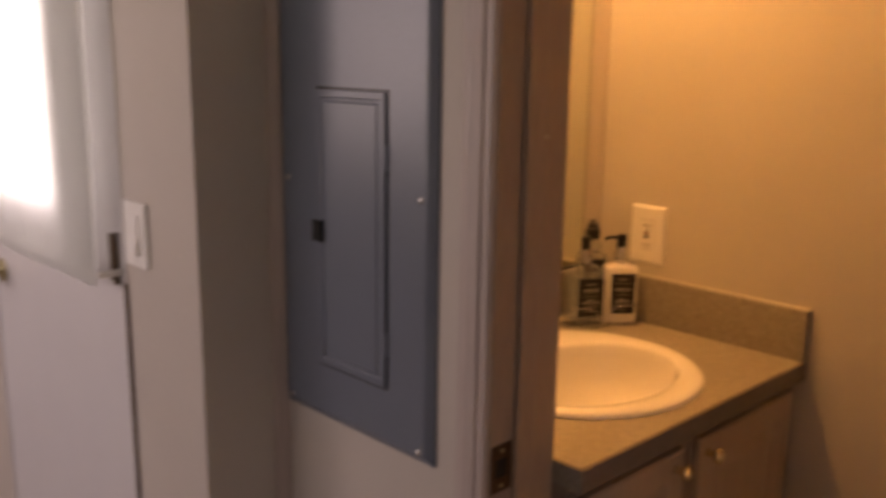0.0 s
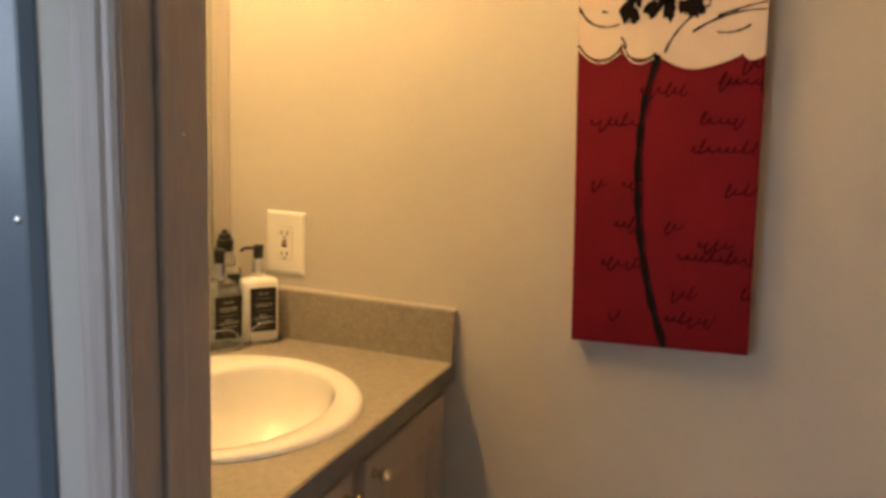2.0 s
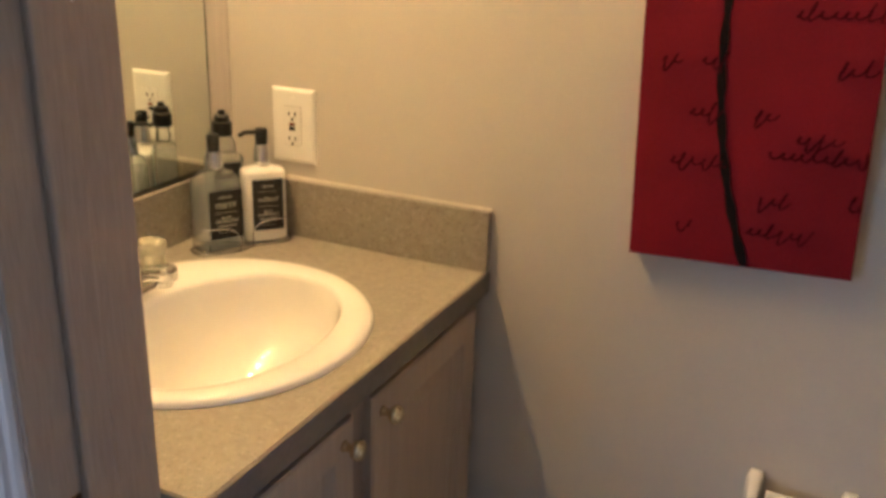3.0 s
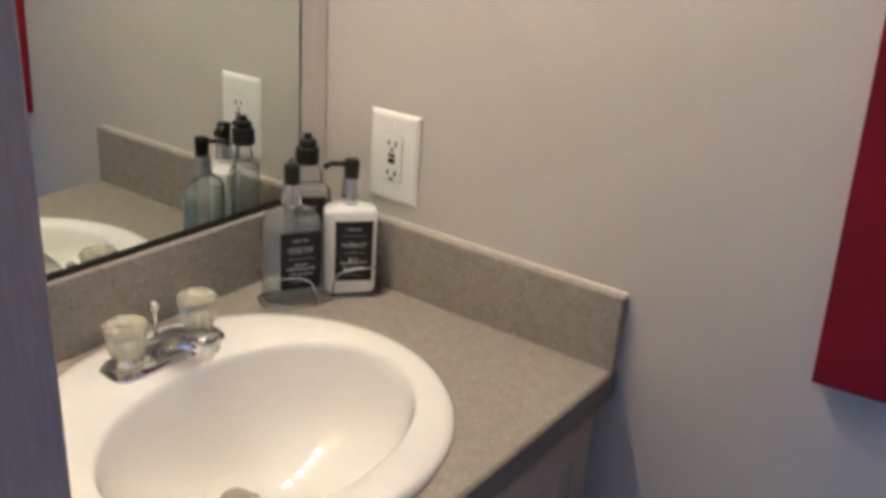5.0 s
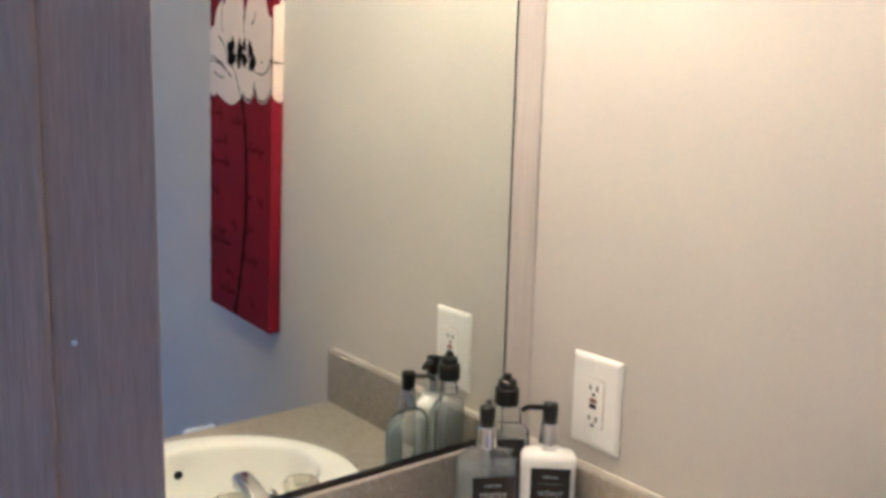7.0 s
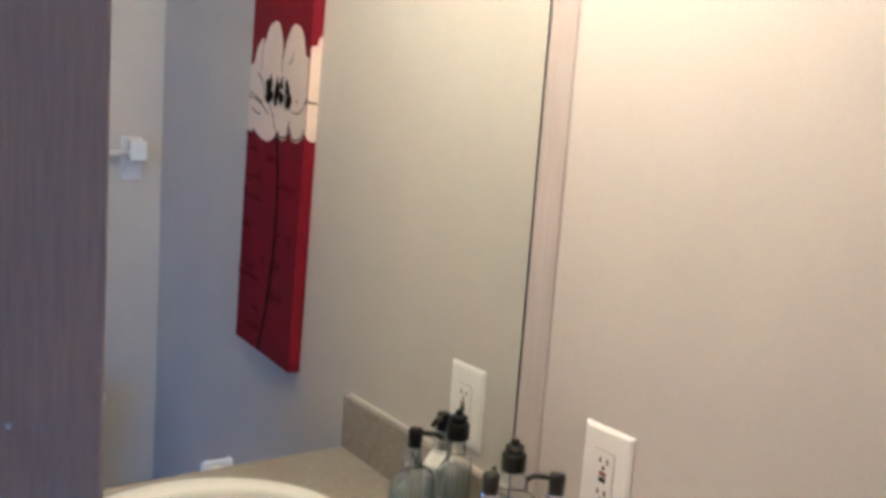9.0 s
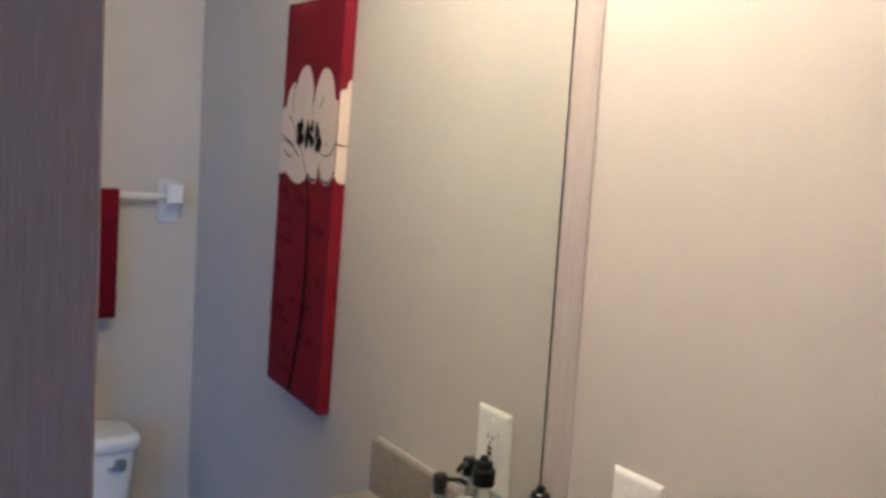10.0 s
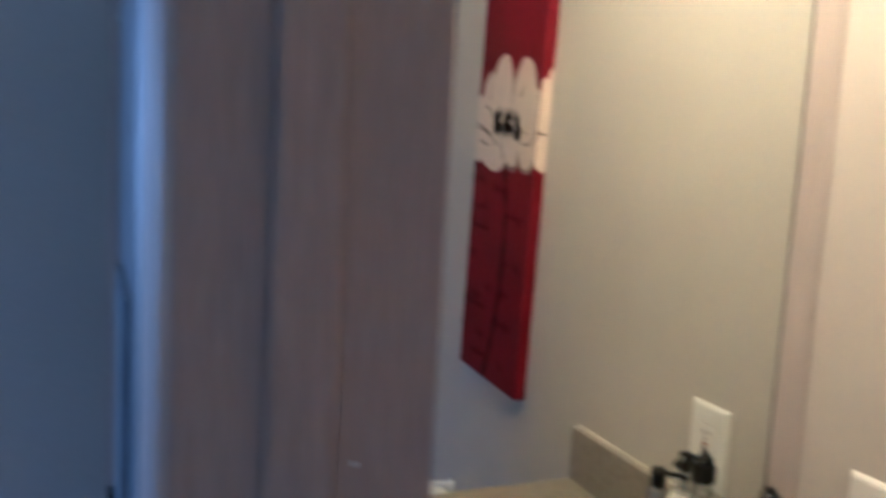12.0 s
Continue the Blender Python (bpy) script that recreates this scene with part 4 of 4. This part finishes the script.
def caddy():
    t = thing("bottle_caddy", "thin chrome wire caddy round the pump bottles", "bottle caddy", at=(-0.10, -0.09, TOP))
    z = TOP + 0.003
    r = 0.0015

    def beside(at, turn, u, out, h):
        """A point u along a bottle's width and out in front of its middle, h up."""
        ca, sa = math.cos(radians(turn)), math.sin(radians(turn))
        return (at[0] + u * ca + out * sa, at[1] + u * sa - out * ca, z + h)
    # each arm rises between the bottles and curls round the outer side of one
    for at, turn, s, deep in ((SOAP_AT, -30, 1, 0.028), (LOTION_AT, -42, -1, 0.026)):
        arm = [(0.026, deep + 0.004, 0.0), (0.026, deep + 0.003, 0.020), (0.021, deep + 0.002, 0.033), (0.010, deep + 0.001, 0.041), (-0.012, deep, 0.043), (-0.034, deep - 0.003, 0.044), (-0.044, deep - 0.016, 0.044), (-0.045, -0.010, 0.044)]
        part("arm", tube(bmesh.new(), [beside(at, turn, s * u, out, h) for u, out, h in arm], r, 8), CHROME, t, smooth=True)
        foot = [(0.026, deep + 0.004, 0.0), (0.0, deep + 0.002, 0.0), (-0.036, deep - 0.002, 0.0), (-0.045, deep - 0.014, 0.0), (-0.045, -0.012, 0.0), (-0.036, -0.024, 0.0), (0.0, -0.027, 0.0)]
        part("base_wire", tube(bmesh.new(), [beside(at, turn, s * u, out, h) for u, out, h in foot], r, 8), CHROME, t, smooth=True)
    part("link_wire", tube(bmesh.new(), [beside(SOAP_AT, -30, 0.026, 0.032, 0), beside(LOTION_AT, -42, -0.026, 0.030, 0)], r, 8), CHROME, t)


caddy()

# ---- toilet side ----
def toilet():
    tx = -0.400
    t = thing("toilet", "white two-piece toilet with chrome flush lever", "toilet", at=(tx, -1.4, 0))
    yb = ROOM_Y + 0.012

    def sect(z, w, d, p=5.0):
        return oval(tx, yb + d, z, w, d, 40, p)
    bm = bmesh.new()
    rings(bm, [sect(0.38, 0.165, 0.075), sect(0.40, 0.175, 0.082), sect(0.60, 0.195, 0.092), sect(0.668, 0.200, 0.094)])
    soft(part("tank", bm, PORCELAIN, t), 40)
    bm = bmesh.new()
    rings(bm, [sect(0.668, 0.203, 0.097), sect(0.674, 0.210, 0.101), sect(0.700, 0.211, 0.101), sect(0.710, 0.206, 0.098), sect(0.714, 0.190, 0.090)])
    soft(part("tank_lid", bm, PORCELAIN, t), 60)
    yf = yb + 0.187
    lv = part("flush_lever", lathe(bmesh.new(), tx + 0.145, yf + 0.006, [(0.001, 0.618), (0.017, 0.622), (0.018, 0.640), (0.012, 0.650)], 18), CHROME, t, "chrome flush lever", smooth=True)
    part("lever_arm", tube(bmesh.new(), [(tx + 0.145, yf + 0.020, 0.636), (tx + 0.122, yf + 0.026, 0.632), (tx + 0.108, yf + 0.026, 0.628)], 0.007), CHROME, lv, smooth=True)
    cy = yb + 0.43
    bm = bmesh.new()
    rings(bm, [oval(tx, cy - 0.10, 0.0, 0.11, 0.20, 40, 2.6), oval(tx, cy - 0.10, 0.05, 0.10, 0.19, 40, 2.6), oval(tx, cy - 0.06, 0.20, 0.12, 0.20, 40), oval(tx, cy, 0.33, 0.175, 0.235, 40), oval(tx, cy, 0.385, 0.185, 0.245, 40), oval(tx, cy, 0.39, 0.15, 0.20, 40)])
    part("bowl", bm, PORCELAIN, t, smooth=True)
    part("shelf", B(tx - 0.13, tx + 0.13, yb + 0.02, yb + 0.26, 0.30, 0.38, 0.02), PORCELAIN, t)
    bm = bmesh.new()
    rings(bm, [oval(tx, cy, 0.392, 0.180, 0.235, 40), oval(tx, cy, 0.398, 0.186, 0.242, 40), oval(tx, cy, 0.412, 0.186, 0.242, 40), oval(tx, cy, 0.420, 0.170, 0.225, 40)])
    part("seat_lid", bm, PLASTIC, t, smooth=True)


toilet()


def towel_bar():
    z, y = 1.392, ROOM_Y
    t = thing("towel_bar", "white ceramic towel bar on the wall over the toilet", "towel bar", at=(-0.32, y, z))
    for px in (-0.092, -0.552):
        bm = bmesh.new()
        rings(bm, [[(px + sx * w, y + d, z + dz + sz * h) for sx, sz in ((-1, -1), (1, -1), (1, 1), (-1, 1))] for d, w, h, dz in ((0.0005, 0.031, 0.064, -0.016), (0.009, 0.031, 0.064, -0.016), (0.014, 0.028, 0.058, -0.012), (0.045, 0.022, 0.030, 0.006), (0.078, 0.026, 0.032, 0.008), (0.088, 0.022, 0.027, 0.008))])
        part("post", bm, PORCELAIN, t)
    part("bar", tube(bmesh.new(), [(-0.552, y + 0.062, z), (-0.092, y + 0.062, z)], 0.009, 12), PLASTIC, t, smooth=True)
    # towel folded over the bar
    tw = thing("hand_towel", "folded dark red terry hand towel on the bar", "towel", at=(-0.38, y + 0.062, z - 0.36))
    x0, x1 = -0.500, -0.249
    prof = [(0.076, -0.358), (0.0775, -0.30), (0.0770, -0.2), (0.0760, -0.08), (0.0745, 0.0), (0.070, 0.010), (0.062, 0.0135), (0.054, 0.010), (0.0500, 0.0), (0.0485, -0.10), (0.047, -0.22), (0.0465, -0.33)]
    bm = bmesh.new()
    grid = []
    nx = 24
    for j, (d, dz) in enumerate(prof):
        row = []
        for i in range(nx + 1):
            f = i / nx
            wob = 0.0022 * math.sin(f * 9 + j * 0.5) * min(1, abs(dz) * 6)
            row.append(bm.verts.new((x0 + (x1 - x0) * f + 0.010 * (dz / 0.36) * (f - 0.5), y + d + wob, z + dz)))
        grid.append(row)
    for a, b in zip(grid, grid[1:]):
        for i in range(nx):
            bm.faces.new((a[i], a[i + 1], b[i + 1], b[i]))
    bmesh.ops.recalc_face_normals(bm, faces=bm.faces)
    cl = part("cloth", bm, TERRY, tw, smooth=True)
    so = cl.modifiers.new("thickness", "SOLIDIFY")
    so.thickness, so.offset = 0.007, 0.0
    part("border", B(x0 + 0.003, x1 - 0.003, y + 0.0795, y + 0.0820, z - 0.305, z - 0.275, 0.001), TERRY, tw, "woven border band")


towel_bar()


def flower_pot():
    x, y, z = -0.378, ROOM_Y + 0.115, 0.714
    t = thing("potted_flowers", "grey square pot of red silk flowers on the toilet tank", "flower pot", at=(x, y, z))
    bm = bmesh.new()
    rings(bm, [oval(x, y, z + h, r, r, 32, 8) for r, h in ((0.038, 0.0), (0.040, 0.003), (0.044, 0.086), (0.044, 0.089), (0.040, 0.089), (0.039, 0.070))])
    soft(part("pot", bm, POT, t))
    part("saucer", B(x - 0.052, x + 0.046, y + 0.040, y + 0.056, z, z + 0.018, 0.004), PLASTIC, t, "white strip at the pot's foot")
    rng = random.Random(7)
    for i in range(7):
        a = i * 2.4
        r = 0.008 + 0.030 * (i / 7) ** 0.5
        cx, cy, cz = x + r * math.cos(a), y + r * math.sin(a), z + 0.125 + 0.055 * rng.random() + (0.03 if i < 2 else 0)
        bm = bmesh.new()
        for j in range(14):
            t1, t2 = rng.uniform(0, 6.28), rng.uniform(0.1, 1.3)
            d = Vector((math.cos(t1) * math.sin(t2), math.sin(t1) * math.sin(t2), math.cos(t2)))
            s = d.orthogonal().normalized()
            u = d.cross(s)
            q = 0.013
            pts = [Vector((cx, cy, cz)) + d * l + s * q * w + u * 0.004 * b for l, w, b in ((0, 0, 0), (0.012, 0.8, 1), (0.026, 0.9, 2), (0.032, 0.2, 0), (0.031, -0.4, 1), (0.024, -1, 2), (0.010, -0.7, 1))]
            bm.faces.new([bm.verts.new(p) for p in pts])
        fl = part("flower", bm, PETAL, t, "red silk flower")
        m = fl.modifiers.new("thickness", "SOLIDIFY")
        m.thickness = 0.0012
        part("flower_stem", tube(bmesh.new(), [(x + 0.3 * (cx - x), y + 0.3 * (cy - y), z + 0.066), (cx, cy, cz + 0.004)], 0.0016, 6), LEAF, t)
    for i in range(16):
        a = rng.uniform(-1.2, 1.5)
        rr = rng.uniform(0.025, 0.055)
        base = Vector((x + 0.02 * math.cos(a), y + 0.02 * math.sin(a), z + 0.08))
        tip = Vector((x + (rr + 0.025) * math.cos(a), y + (rr + 0.02) * math.sin(a), z + rng.uniform(0.11, 0.20)))
        d = (tip - base)
        s = d.orthogonal().normalized() * rng.uniform(0.004, 0.009)
        bm = bmesh.new()
        pts = [base, base + d * 0.35 + s, base + d * 0.75 + s * 0.8, tip, base + d * 0.75 - s * 0.8, base + d * 0.35 - s]
        bm.faces.new([bm.verts.new(p) for p in pts])
        lf = part("leaf", bm, LEAF, t, "dark green leaf")
        m = lf.modifiers.new("thickness", "SOLIDIFY")
        m.thickness = 0.001


flower_pot()


def paper_holder():
    y, z = -1.068, 0.598
    t = thing("toilet_paper_holder", "white ceramic toilet paper holder below the canvas", "paper holder", at=(0, y, z))
    for s in (-1, 1):
        bm = bmesh.new()
        yc = y + s * 0.068
        rings(bm, [[(-d, yc + a * w, zc + b * h) for a, b in ((-1, -0.7), (-0.7, -1), (0.7, -1), (1, -0.7), (1, 0.7), (0.7, 1), (-0.7, 1), (-1, 0.7))]
                   for d, w, h, zc in ((0.0005, 0.013, 0.038, 0.618), (0.010, 0.013, 0.038, 0.618), (0.018, 0.009, 0.032, 0.622), (0.070, 0.008, 0.032, 0.626), (0.082, 0.006, 0.026, 0.626))])
        part("arm", bm, PORCELAIN, t, smooth=True)
    rl = thing("toilet_roll", "white toilet paper roll on its holder", "toilet roll", at=(-0.055, y, z))
    bm = bmesh.new()
    n = 32
    loops = []
    for r, dy in ((0.020, -0.050), (0.042, -0.050), (0.042, 0.050), (0.020, 0.050)):
        loops.append([(-0.055 + r * math.cos(2 * math.pi * i / n), y + dy, z + 0.01 + r * math.sin(2 * math.pi * i / n)) for i in range(n)])
    loops.append(loops[0])
    rings(bm, loops, False, False)
    soft(part("paper", bm, PAPER, rl))
    part("spindle", tube(bmesh.new(), [(-0.055, y - 0.066, z + 0.01), (-0.055, y + 0.066, z + 0.01)], 0.009, 14), PLASTIC, t, smooth=True)


paper_holder()

# pale rubber bumper on the jamb
bp = thing("door_bumper", "tiny pale rubber bumper stuck on the door jamb", "bumper", at=(-0.760, JAMB_Y, 1.374))
part("pad", lathe(bmesh.new(), 0, 0, [(0.0016, 0.0), (0.0016, 0.0007), (0.0009, 0.0012)], 12), PLASTIC, bp, smooth=True)
bp.children[0].matrix_parent_inverse = Matrix()
bp.children[0].matrix_basis = Matrix.Rotation(radians(90), 4, "X")
